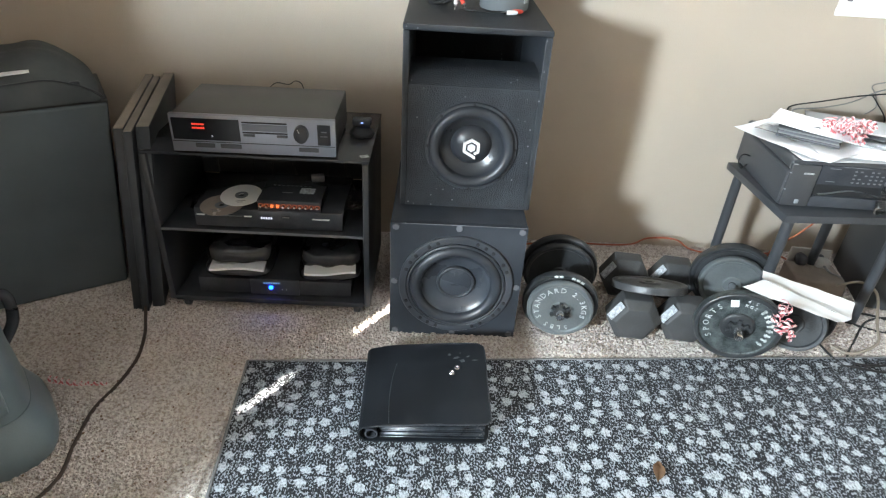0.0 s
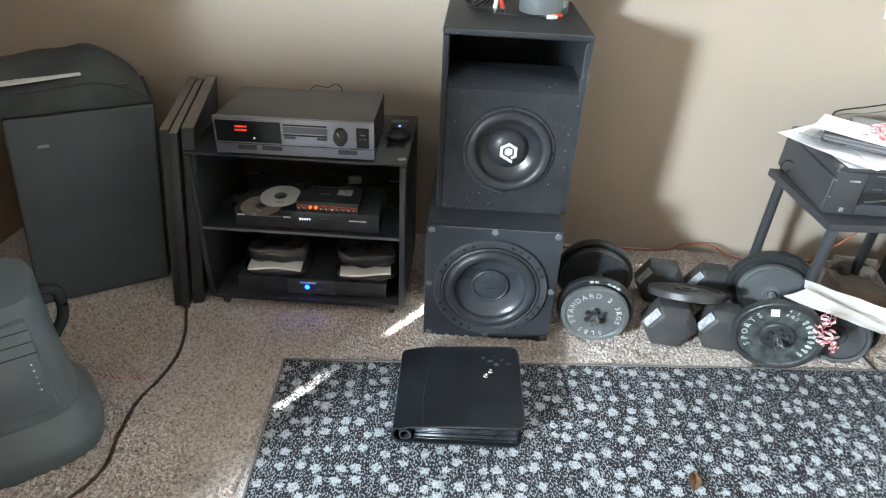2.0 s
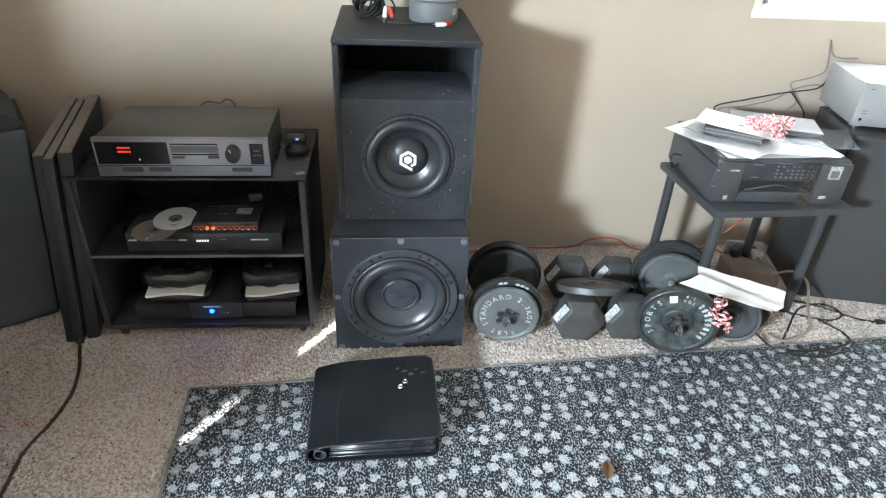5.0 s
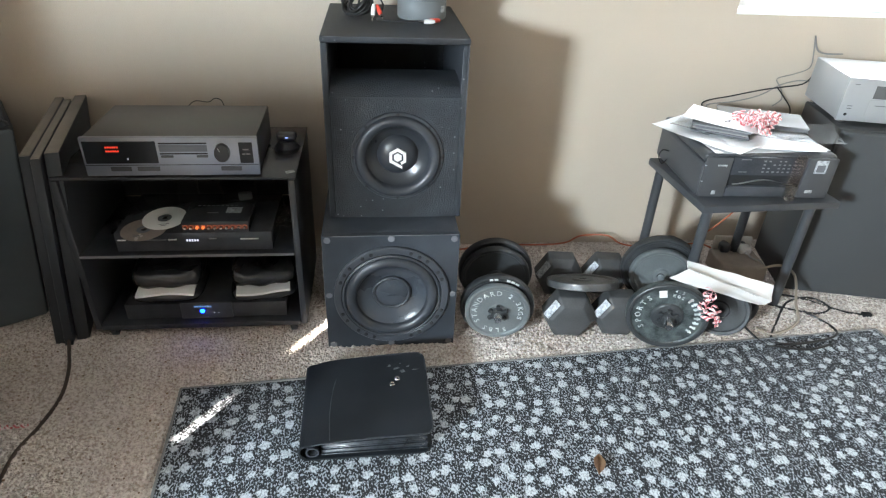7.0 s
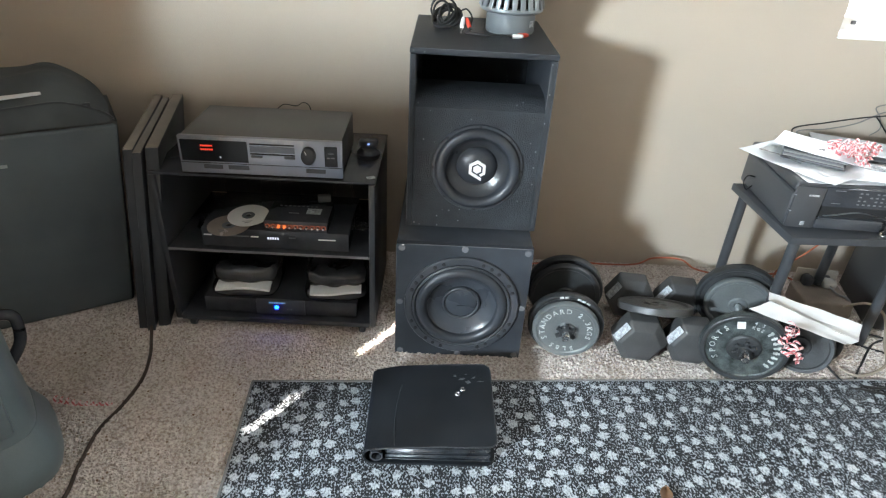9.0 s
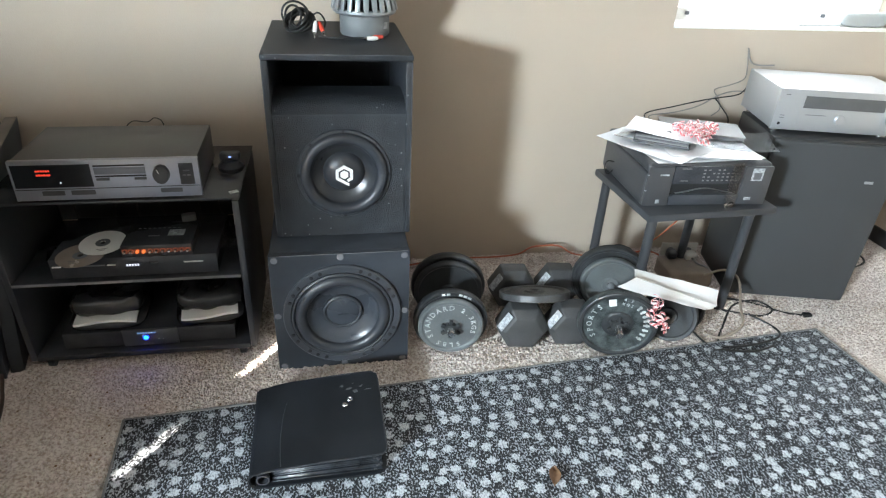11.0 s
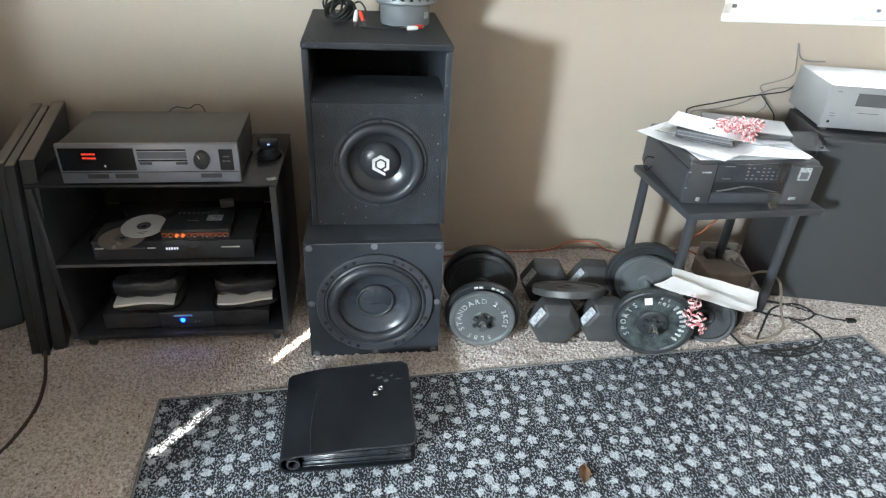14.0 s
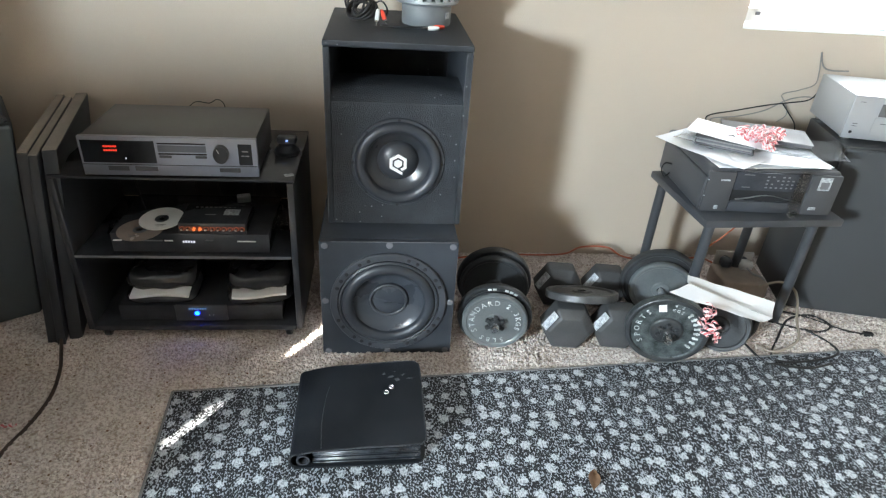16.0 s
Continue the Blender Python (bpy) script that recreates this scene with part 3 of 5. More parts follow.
def upper_subwoofer():
    t = thing("subwoofer_box", pose(0.0155, 0.105, 0.3885), "black sprayed subwoofer box with slot port and hexagon mark", "speaker")
    w, h, dep, p = 0.187, 0.503, 0.46, 0.017
    zp = 0.352
    part("side_panel", box(-w, -w + p, 0, dep, 0, h - p, 0.004), LINER, t)
    part("side_panel", box(w - p, w, 0, dep, 0, h - p, 0.004), LINER, t)
    part("top_panel", box(-w - 0.001, w + 0.001, -0.001, dep, h - p + 0.0002, h, 0.005, 3), LINER, t)
    part("bottom_panel", box(-w + p, w - p, 0.02, dep, 0.0005, p, 0.003), LINER, t)
    part("back_panel", box(-w + p, w - p, dep - p, dep - 0.001, p, h - p, 0.002), LINER, t)
    part("baffle", plate_with_hole(-w + p, w - p, 0.001, zp, 0.002, 0.019, 0.005, 0.187, 0.118), LINER, t)
    ramp = bmesh.new()
    prof = [(0.002, zp + 0.0005), (0.010, zp + 0.009), (0.022, zp + 0.019), (0.036, zp + 0.027), (0.055, zp + 0.032), (0.090, zp + 0.034), (0.150, zp + 0.034), (0.150, zp - 0.1), (0.135, zp - 0.1), (0.03, zp + 0.0005)]
    a = [ramp.verts.new((-w + p, y, z)) for y, z in prof]
    b = [ramp.verts.new((w - p, y, z)) for y, z in prof]
    for i in range(len(prof)):
        j = (i + 1) % len(prof)
        ramp.faces.new((a[i], a[j], b[j], b[i]))
    part("port_ramp", ramp, LINER, t, "rounded lower lip of the slot port")
    for a, b in (((-w + 0.002, 0.0005, 0.02), (-w + 0.002, 0.0005, h - 0.01)), ((w - 0.002, 0.0005, 0.05), (w - 0.002, 0.0005, h - 0.01)), ((-w + 0.01, 0.0005, h - 0.002), (w - 0.01, 0.0005, h - 0.002)), ((w - p, 0.002, zp + 0.01), (w - p, 0.002, h - p - 0.01))):
        part("worn_edge", tube([a, b], 0.0007, 6, 1), GREYPAD, t, "scuffed pale edge")
    bolts_lift[0] = 0.0062
    d = driver(t, "driver", Matrix.Translation((0.005, 0.002, 0.187)), (
        ("basket_rim", [(0.1265, -0.002), (0.1265, 0.003), (0.124, 0.006), (0.115, 0.006)], RUBBER),
        ("surround", [(0.118, 0.004), (0.116, 0.012), (0.112, 0.017), (0.104, 0.020), (0.095, 0.018), (0.089, 0.011), (0.086, 0.002)], RUBBER),
        ("cone", [(0.087, 0.003), (0.084, -0.003), (0.070, -0.012), (0.055, -0.020)], GLOSSCONE),
        ("dust_cap", [(0.057, -0.020), (0.055, -0.016), (0.050, -0.010), (0.038, -0.001), (0.02, 0.004), (0, 0.005)], RUBBER)),
        [k * 45 for k in range(8)], 0.1205, 0.0042, "ten inch black cone driver with glossy cap")
    mark = bmesh.new()

    def hexring(ro, ri, skip, z):
        for k in range(6):
            if k in skip:
                continue
            c0, c1 = radians(60 * k), radians(60 * k + 60)
            q = [(ro * math.sin(c0), ro * math.cos(c0)), (ro * math.sin(c1), ro * math.cos(c1)), (ri * math.sin(c1), ri * math.cos(c1)), (ri * math.sin(c0), ri * math.cos(c0))]
            f = mark.faces.new([mark.verts.new((x, -z, y)) for x, y in q])
            e = bmesh.ops.extrude_face_region(mark, geom=[f])
            for v in [g for g in e["geom"] if isinstance(g, bmesh.types.BMVert)]:
                v.co.y += 0.004
    hexring(0.0265, 0.0175, (2,), 0.0068)
    hexring(0.0120, 0.0, (), 0.0068)
    for quad in ([(0.0, -0.0265), (0.0, -0.0175), (0.0125, -0.0245), (0.0125, -0.0335)], [(0.0230, -0.01325), (0.0152, -0.00875), (0.0062, -0.0142), (0.0105, -0.0205)]):
        mark.faces.new([mark.verts.new((x, -0.0068, y)) for x, y in quad])
    part("hexagon_mark", mark, WHITE, d, "plain white hexagon mark")


GLOSSCONE = material("glossy_cap", (0.028, 0.030, 0.034), 0.30, vary=0.15, scale=50)
lower_subwoofer()
upper_subwoofer()


def spare_driver():
    t = thing("loose_driver", pose(0.097, 0.372, 0.892), "grey subwoofer driver standing on its magnet boot", "speaker")
    part("magnet_boot", lathe([(0, 0), (0.066, 0), (0.069, 0.004), (0.069, 0.052), (0.066, 0.056), (0, 0.056)], 48), BOOT, t)
    part("label", box(-0.008, 0.008, -0.001, 0.001, -0.008, 0.008, 0), STICKER, t, "small pale sticker", Matrix.Translation((0.055, -0.043, 0.03)) @ Matrix.Rotation(radians(52), 4, "Z"))
    part("spider_ring", lathe([(0.05, 0.0565), (0.082, 0.0565), (0.088, 0.062), (0.088, 0.070), (0.06, 0.072)], 48), BASKET, t)
    for k in range(24):
        a = radians(15 * k)
        rib = box(-0.007, 0.007, -0.004, 0.004, 0, 0.045, 0.002)
        moved(rib, Matrix.Translation((0.089 * math.cos(a), 0.089 * math.sin(a), 0.068)) @ Matrix.Rotation(a + radians(90), 4, "Z") @ Matrix.Rotation(radians(-14), 4, "X"))
        part("basket_rib", rib, BASKET, t)
    part("inner_cone", lathe([(0.07, 0.07), (0.082, 0.115)], 48), HOLE, t)
    part("outer_rim", lathe([(0.095, 0.110), (0.128, 0.118), (0.132, 0.124), (0.132, 0.13), (0.09, 0.13)], 48), BASKET, t)


spare_driver()


def rca_plug(m, mat, label):
    t = thing("audio_plug", m, label, "plug", "plugs on the speaker box")
    part("barrel", lathe([(0.0025, -0.022), (0.0045, -0.02), (0.006, -0.012), (0.006, 0.006), (0.0045, 0.010)], 14), mat, t)
    part("tip", lathe([(0.0042, 0.009), (0.0042, 0.016), (0.0018, 0.017), (0.0018, 0.024), (0, 0.025)], 12), CHROME, t, "bright metal tip")


rnd = random.Random(5)
coil = thing("cable_coil", pose(-0.085, 0.37, 0.8922), "bundled coil of thin black audio cable", "cable")
for k in range(12):
    r, tilt = 0.024 + 0.014 * rnd.random(), rnd.uniform(-45, 45)
    mm = Matrix.Translation((rnd.uniform(-0.016, 0.016), rnd.uniform(-0.012, 0.012), 0)) @ Euler((radians(60 + tilt * 0.8), radians(tilt), radians(rnd.uniform(-50, 50)))).to_matrix().to_4x4()
    pts = [mm @ Vector((r * math.cos(a), r * 0.9 * math.sin(a), 0)) for a in [2 * math.pi * i / 12 for i in range(13)]]
    low = min(q.z for q in pts)
    part("loop", tube([q - Vector((0, 0, low - 0.0035 - 0.001 * k)) for q in pts], 0.0033, 6, 3), CABLE, coil)
solo("cable", tube([(-0.06, 0.36, 0.93), (-0.03, 0.37, 0.945), (-0.012, 0.35, 0.925), (-0.02, 0.33, 0.905)], 0.0025, 8), CABLE, Matrix(), "thin black audio cable end", "cable")
solo("cable", tube([(-0.03, 0.30, 0.8955), (0.02, 0.28, 0.8955), (0.06, 0.285, 0.8955), (0.10, 0.295, 0.8955)], 0.0025, 8), CABLE, Matrix(), "thin black audio cable on the box", "cable")
rca_plug(pose(-0.040, 0.31, 0.913, 150, 8, 0), WHITEPL, "white audio plug with metal tip")
rca_plug(pose(-0.022, 0.315, 0.913, 140, -25, 0), RED, "red audio plug with metal tip")
rca_plug(pose(0.105, 0.268, 0.8985, 90, 0, -80), WHITEPL, "white audio plug lying on its side")
rca_plug(pose(0.122, 0.285, 0.8985, 90, 0, -70), RED, "red audio plug lying on its side")


# ---- cart with the audio gear ----
def audio_cart():
    t = thing("audio_cart", pose(-0.567, 0.068, 0), "black media cart with glass shelves on casters", "cart")
    w, d = 0.301, 0.39
    for s in (-1, 1):
        part("side_panel", box(s * w - 0.009, s * w + 0.009, 0.005, d, 0.036, 0.5215, 0.004), PANELBLACK, t)
        for y in (0.03, d - 0.03):
            c = part("caster", lathe([(0, -0.010), (0.013, -0.010), (0.0165, -0.007), (0.0165, 0.007), (0.013, 0.010), (0, 0.010)], 20, Matrix.Translation((s * (w - 0.035), y, 0.0165)) @ Matrix.Rotation(radians(90), 4, "Y")), PLASTIC, t, "black caster wheel")
            part("fork", box(s * (w - 0.035) - 0.014, s * (w - 0.035) + 0.014, y - 0.012, y + 0.012, 0.020, 0.0345, 0.003), PLASTIC, c)
    part("top_shelf", box(-w - 0.010, w + 0.010, 0.008, d + 0.005, 0.522, 0.530, 0.002), GLOSS, t, "smoked glass top shelf")
    part("middle_shelf", box(-w + 0.0095, w - 0.0095, 0.004, d - 0.01, 0.286, 0.296, 0.002), GLOSS, t, "smoked glass middle shelf")
    part("shelf_edge", box(-w + 0.010, w - 0.010, 0.0015, 0.0038, 0.287, 0.295, 0.0008, 1), GREYPAD, t, "pale strip along the shelf's glass front edge")
    part("bottom_shelf", box(-w + 0.0095, w - 0.0095, 0.002, d - 0.01, 0.035, 0.053, 0.003), GLOSS, t)
    # Black sheets stand in for the shade behind the cart's open back.
    part("back_panel", box(-w + 0.0095, w - 0.0095, d - 0.009, d - 0.001, 0.0535, 0.2855, 0.001), PLYWOOD, t)
    part("back_panel", box(-w + 0.0095, w - 0.0095, d - 0.009, d - 0.001, 0.2965, 0.5215, 0.001), PLYWOOD, t)


audio_cart()


def receiver():
    t = thing("stereo_receiver", pose(-0.5605, 0.075, 0.5303, 0, 0, 1.0) @ Matrix.Diagonal((1, 1, 1.24, 1)), "gunmetal cassette receiver with red digital display", "receiver")
    w, h, d = 0.2165, 0.088, 0.264
    part("case", box(-w + 0.003, w - 0.003, 0.014, d, 0.007, h, 0.003), GUNMETAL, t)
    part("faceplate", box(-w, w, 0, 0.0135, 0.005, h + 0.001, 0.0015), SILVERGREY, t, "brushed grey front")
    for x, y in ((-0.18, 0.04), (0.18, 0.04), (-0.18, 0.25), (0.18, 0.25)):
        part("foot", lathe([(0, 0), (0.012, 0), (0.013, 0.0065), (0, 0.0065)], 16, Matrix.Translation((x, y, 0))), PLASTIC, t)

    def face(name, x0, x1, z0, z1, mat, proud=0.0015, label="", under=None):
        return part(name, box(x0, x1, -proud, 0.004, z0, z1, 0.0006, 1), mat, under or t, label)
    win = face("display_window", -w + 0.006, -0.035, 0.033, 0.081, DISPLAY, 0.0012, "dark display window")
    for r in range(2):
        for k in range(6):
            face("digit", -0.158 + 0.0055 * k, -0.1536 + 0.0055 * k, 0.0665 - 0.0085 * r, 0.0705 - 0.0085 * r, LEDRED, 0.0019, "", win)
    part("lamp", lathe([(0, 0.0022), (0.002, 0.0018), (0.0024, 0)], 12, Matrix.Translation((-0.108, 0, 0.043)) @ FRONT), LEDWHITE, win)
    face("slot", -0.028, 0.090, 0.075, 0.078, HOLE)
    face("slot", -0.028, 0.090, 0.058, 0.0725, PRINTGREY, 0.001)
    face("slot", -0.028, 0.090, 0.0525, 0.0555, HOLE)
    face("button", -0.026, 0.004, 0.0455, 0.0505, PLASTIC, 0.003)
    face("button", 0.062, 0.090, 0.0455, 0.0505, PLASTIC, 0.003)
    knob = part("volume_knob", lathe([(0, 0.016), (0.016, 0.016), (0.0185, 0.0145), (0.0195, 0)], 40, Matrix.Translation((0.127, 0, 0.057)) @ FRONT), PANELBLACK, t, "black volume knob")
    part("pointer", box(-0.0006, 0.0006, -0.0168, -0.0155, 0.006, 0.015, 0), WHITE, knob, "", Matrix.Translation((0.127, 0, 0.057)) @ Matrix.Rotation(radians(-30), 4, "Y"))
    panel = face("meter_panel", 0.169, 0.203, 0.032, 0.078, DISPLAY, 0.0012)
    for k, (a, b) in enumerate(((0.178, 0.194), (0.176, 0.184), (0.186, 0.196))):
        face("print_bar", a, b, 0.061 - 0.010 * (k > 0), 0.064 - 0.010 * (k > 0), GREYPAD, 0.0018, "", panel)
    face("button", 0.118, 0.170, 0.0155, 0.0245, PLASTIC, 0.002)
    face("button", -0.090, -0.035, 0.016, 0.0255, PLASTIC, 0.002)
    face("button", -0.155, -0.105, 0.016, 0.0255, PLASTIC, 0.002)
    part("groove", box(-w + 0.002, w - 0.002, -0.0008, 0.002, 0.0285, 0.0297, 0), HOLE, t)
    solo("cable", tube([(-0.60, 0.375, 0.61), (-0.57, 0.38, 0.638), (-0.53, 0.38, 0.636), (-0.51, 0.385, 0.646), (-0.49, 0.38, 0.638), (-0.48, 0.375, 0.60)], 0.0014, 6), CABLE, Matrix(), "thin antenna wire behind the receiver", "cable")


DISPLAY = material("black_display_glass", (0.010, 0.011, 0.013), 0.14, vary=0.2, spec=0.2)
PRINTGREY = material("blue_grey_insert", (0.10, 0.11, 0.13), 0.35, 0.4, vary=0.1)
receiver()

DIMBLUE2 = material("small_blue_lamp", (0.1, 0.14, 0.3), 0.4, emit=((0.25, 0.4, 1.0), 0.12))
dock = thing("charging_dock", pose(-0.297, 0.27, 0.5303), "small black dock with a blue lamp", "dock")
part("base", lathe([(0, 0), (0.034, 0), (0.036, 0.004), (0.035, 0.012), (0.028, 0.018), (0.024, 0.024), (0.024, 0.029), (0, 0.030)], 32), PLASTIC, dock)
part("head", box(-0.028, 0.028, -0.016, 0.022, 0.0285, 0.050, 0.007, 3), PLASTIC, dock, "", Matrix.Rotation(radians(-6), 4, "X"))
part("lamp", box(-0.001, 0.006, -0.0175, -0.010, 0.040, 0.0432, 0.001), DIMBLUE2, dock, "blue lamp")
solo("scrap", box(-0.012, 0.012, -0.008, 0.008, 0, 0.001, 0), STICKER, pose(-0.272, 0.11, 0.5303, 0, 0, 25), "small pale scrap on the shelf", "scrap")


def disc_player():
    t = thing("disc_player", pose(-0.547, 0.080, 0.2963), "slim black disc player with grey front lines", "disc player")
    part("case", box(-0.212, 0.212, 0.003, 0.25, 0.004, 0.0638, 0.003), GLOSS, t)
    for a, b, z, mat in ((-0.205, -0.183, 0.041, WHITEPL), (-0.175, -0.075, 0.041, GREYPAD), (-0.070, -0.048, 0.041, WHITEPL), (0.125, 0.175, 0.041, WHITEPL), (0.04, 0.060, 0.043, GREYPAD)):
        part("trim_line", box(a, b, -0.0005, 0.004, z, z + 0.0026, 0.0003, 1), mat, t)
    for k in range(5):
        part("digit", box(-0.022 + 0.007 * k, -0.018 + 0.007 * k, 0.001, 0.004, 0.036, 0.042, 0), LEDWHITE, t)
    for s in (-0.18, 0.18):
        part("foot", box(s - 0.012, s + 0.012, 0.02, 0.05, 0, 0.0045, 0.001), PLASTIC, t)
        part("foot", box(s - 0.012, s + 0.012, 0.2, 0.23, 0, 0.0045, 0.001), PLASTIC, t)


disc_player()


def mini_mixer():
    t = thing("mini_amplifier", pose(-0.485, 0.082, 0.3605), "small black amplifier with orange-lit metal knobs", "amplifier")
    part("case", box(-0.09, 0.09, 0, 0.13, 0, 0.034, 0.002), GLOSS, t)
    part("label_plate", box(0.02, 0.062, 0.05, 0.085, 0.0335, 0.0346, 0.0003, 1), STICKER, t, "pale printed label")
    for k in range(9):
        part("print_bar", box(-0.065 + 0.013 * k, -0.058 + 0.013 * k, 0.095, 0.099, 0.0335, 0.0345, 0), GREYPAD, t)
    part("print_bar", box(-0.03, 0.0, 0.05, 0.054, 0.0335, 0.0345, 0), GREYPAD, t)
    part("light_strip", box(-0.088, 0.088, -0.001, 0.002, 0.011, 0.023, 0.0005, 1), DIMRED, t)
    for k in range(11):
        x = -0.08 + 0.016 * k
        lit = k in (2, 3)
        c = part("knob", lathe([(0, 0.009), (0.0030, 0.009), (0.0038, 0.007), (0.0042, 0)], 14, Matrix.Translation((x, -0.001, 0.017)) @ FRONT), LEDORANGE if lit else CHROME, t)
        part("lamp", lathe([(0.0056, 0.0006), (0.0064, 0.0006), (0.0064, 0)], 14, Matrix.Translation((x, -0.001, 0.017)) @ FRONT), LEDRING, c)


LEDRING = material("faint_orange_ring", (0.3, 0.08, 0.03), 0.4, emit=((1.0, 0.25, 0.08), 0.025))
DIMRED = material("dim_red_strip", (0.05, 0.012, 0.008), 0.3, emit=((1.0, 0.12, 0.03), 0.002))
mini_mixer()


def compact_disc(m, mat, label):
    t = thing("compact_disc", m, label, "disc", "loose discs")
    part("disc", lathe([(0.0075, 0), (0.06, 0), (0.06, 0.0012), (0.0075, 0.0012), (0.0075, 0)], 64), mat, t)
    part("hub", lathe([(0.0078, 0.0014), (0.019, 0.0014), (0.019, 0.0011)], 32), PRINTGREY, t)
    for k in range(2):
        part("print_bar", box(-0.014 + 0.006 * k, 0.014 - 0.006 * k, -0.034 - 0.007 * k, -0.032 - 0.007 * k, 0.0011, 0.0015, 0), GREYPAD, t)


compact_disc(pose(-0.640, 0.152, 0.3690, 4, -2, 10), DISC, "white printed compact disc lying on player")
compact_disc(pose(-0.683, 0.100, 0.3612, 2, 0, -15), DISC2, "silver-brown compact disc lying on player")

rnd = random.Random(11)
for k in range(6):
    x = -0.76 + 0.085 * k
    pts = [(x, 0.36, 0.300), (x + rnd.uniform(-0.03, 0.03), 0.33, 0.40), (x + rnd.uniform(-0.02, 0.06), 0.34, 0.45), (x + 0.05, 0.37, 0.49), (x + 0.06, 0.40, 0.515)]
    solo("cable", tube(pts, 0.003, 6), CABLE, Matrix(), "cable hanging behind the audio gear", "cable", "cables behind the cart")
solo("power_plug", box(-0.02, 0.02, -0.012, 0.012, 0, 0.022, 0.004), GREYPAD, pose(-0.44, 0.29, 0.3605, 0, 0, 15), "small grey power adapter on the player", "adapter")
wrap = bmesh.new()
bmesh.ops.create_icosphere(wrap, subdivisions=3, radius=0.035)
for v in wrap.verts:
    v.co *= 1 + 0.35 * noise.noise(v.co * 60)
    v.co.z = max(v.co.z * 0.7, -0.016)
for i, (x, y, s) in enumerate(((-0.775, 0.20, 1.0), (-0.315, 0.25, 0.9))):
    w2 = wrap.copy()
    solo("plastic_wrap", w2, CLEAR, pose(x, y, 0.2963 + 0.016 * s, 0, 0, 70 * i) @ Matrix.Scale(s, 4), "crumpled clear plastic wrap on the shelf", "plastic wrap")
wrap.free()


def power_amp():
    t = thing("power_amplifier", pose(-0.552, 0.085, 0.0533), "black power amplifier with glowing blue button", "amplifier")
    part("case", box(-0.235, 0.235, 0.004, 0.28, 0.006, 0.060, 0.004), GLOSS, t)
    part("faceplate", box(-0.075, 0.075, -0.002, 0.0035, 0.008, 0.064, 0.002), PLASTIC, t)
    part("power_button", lathe([(0, 0.004), (0.005, 0.0035), (0.0065, 0)], 18, Matrix.Translation((-0.012, -0.002, 0.036)) @ FRONT), LEDBLUE, t, "glowing blue button")
    for k in range(7):
        part("print_bar", box(-0.034 + 0.0075 * k, -0.029 + 0.0075 * k, -0.003, 0, 0.050, 0.055, 0), DIMBLUE, t)
    for k in range(4):
        part("print_bar", box(-0.022 + 0.007 * k, -0.017 + 0.007 * k, -0.003, 0, 0.012, 0.0165, 0), GREYPAD, t)
    for x in (0.022, 0.034):
        part("lamp", lathe([(0, 0.002), (0.0014, 0)], 8, Matrix.Translation((x, -0.002, 0.029)) @ FRONT), LEDWHITE, t)
    for x in (-0.2, 0.2):
        part("foot", box(x - 0.015, x + 0.015, 0.02, 0.05, 0, 0.0065, 0.001), PLASTIC, t)
        part("foot", box(x - 0.015, x + 0.015, 0.22, 0.25, 0, 0.0065, 0.001), PLASTIC, t)


# Print bars given a faint blue glow of their own.
DIMBLUE = material("glowing_blue_print", (0.1, 0.14, 0.2), 0.4, emit=((0.2, 0.45, 0.9), 0.04))
power_amp()


def soft_pad(w, d, h, seed, amp=0.006):
    bm = bmesh.new()
    bmesh.ops.create_cube(bm, size=1)
    bmesh.ops.subdivide_edges(bm, edges=bm.edges[:], cuts=9, use_grid_fill=True)
    for v in bm.verts:
        x, y, z = v.co
        q = Vector((math.copysign(abs(2 * x) ** 1.0, x), 2 * y, 2 * z))
        n = (abs(q.x) ** 5 + abs(q.y) ** 5 + abs(q.z) ** 3) ** (1 / 5)
        q = q / max(n, 0.3) * max(abs(q.x), abs(q.y), abs(q.z))
        k = amp * noise.noise(Vector((x * 4 + seed, y * 4, z * 3)))
        v.co = Vector((q.x * w / 2, q.y * d / 2, q.z * h / 2 + k))
    lo = min(v.co.z for v in bm.verts)
    for v in bm.verts:
        v.co.z = max(0, v.co.z - lo - 0.3 * amp)
    return bm


def vinyl_case(x, w, seed, yaw):
    t = thing("vinyl_case", pose(x, 0.18, 0.1136, 0, 0, yaw), "glossy black vinyl case with papers sticking out", "case", "cases on the amplifier")
    part("lower_cover", soft_pad(w, 0.19, 0.035, seed, 0.004), VINYL, t)
    part("upper_cover", moved(soft_pad(w * 0.98, 0.20, 0.055, seed + 3, 0.009), Matrix.Translation((0.004, 0.015, 0.042))), VINYL, t)
    sh = bmesh.new()
    bmesh.ops.create_grid(sh, x_segments=16, y_segments=6, size=0.5)
    for v in sh.verts:
        v.co = Vector((v.co.x * w * 0.80, v.co.y * 0.165 - 0.012, 0.037 + 0.004 * math.sin(v.co.x * 5 + seed) - 0.18 * max(0, -v.co.y - 0.25) * 0.15))
    e = bmesh.ops.extrude_face_region(sh, geom=sh.faces[:])
    for v in [g for g in e["geom"] if isinstance(g, bmesh.types.BMVert)]:
        v.co.z += 0.007
    part("paper_sheaf", sh, PAPER, t, "white papers between the covers")


VINYL = material("glossy_black_vinyl", (0.028, 0.029, 0.032), 0.24, vary=0.3, scale=30, bump=0.15, fine=40)
vinyl_case(-0.668, 0.205, 1.3, 2)
vinyl_case(-0.390, 0.195, 5.7, 6)

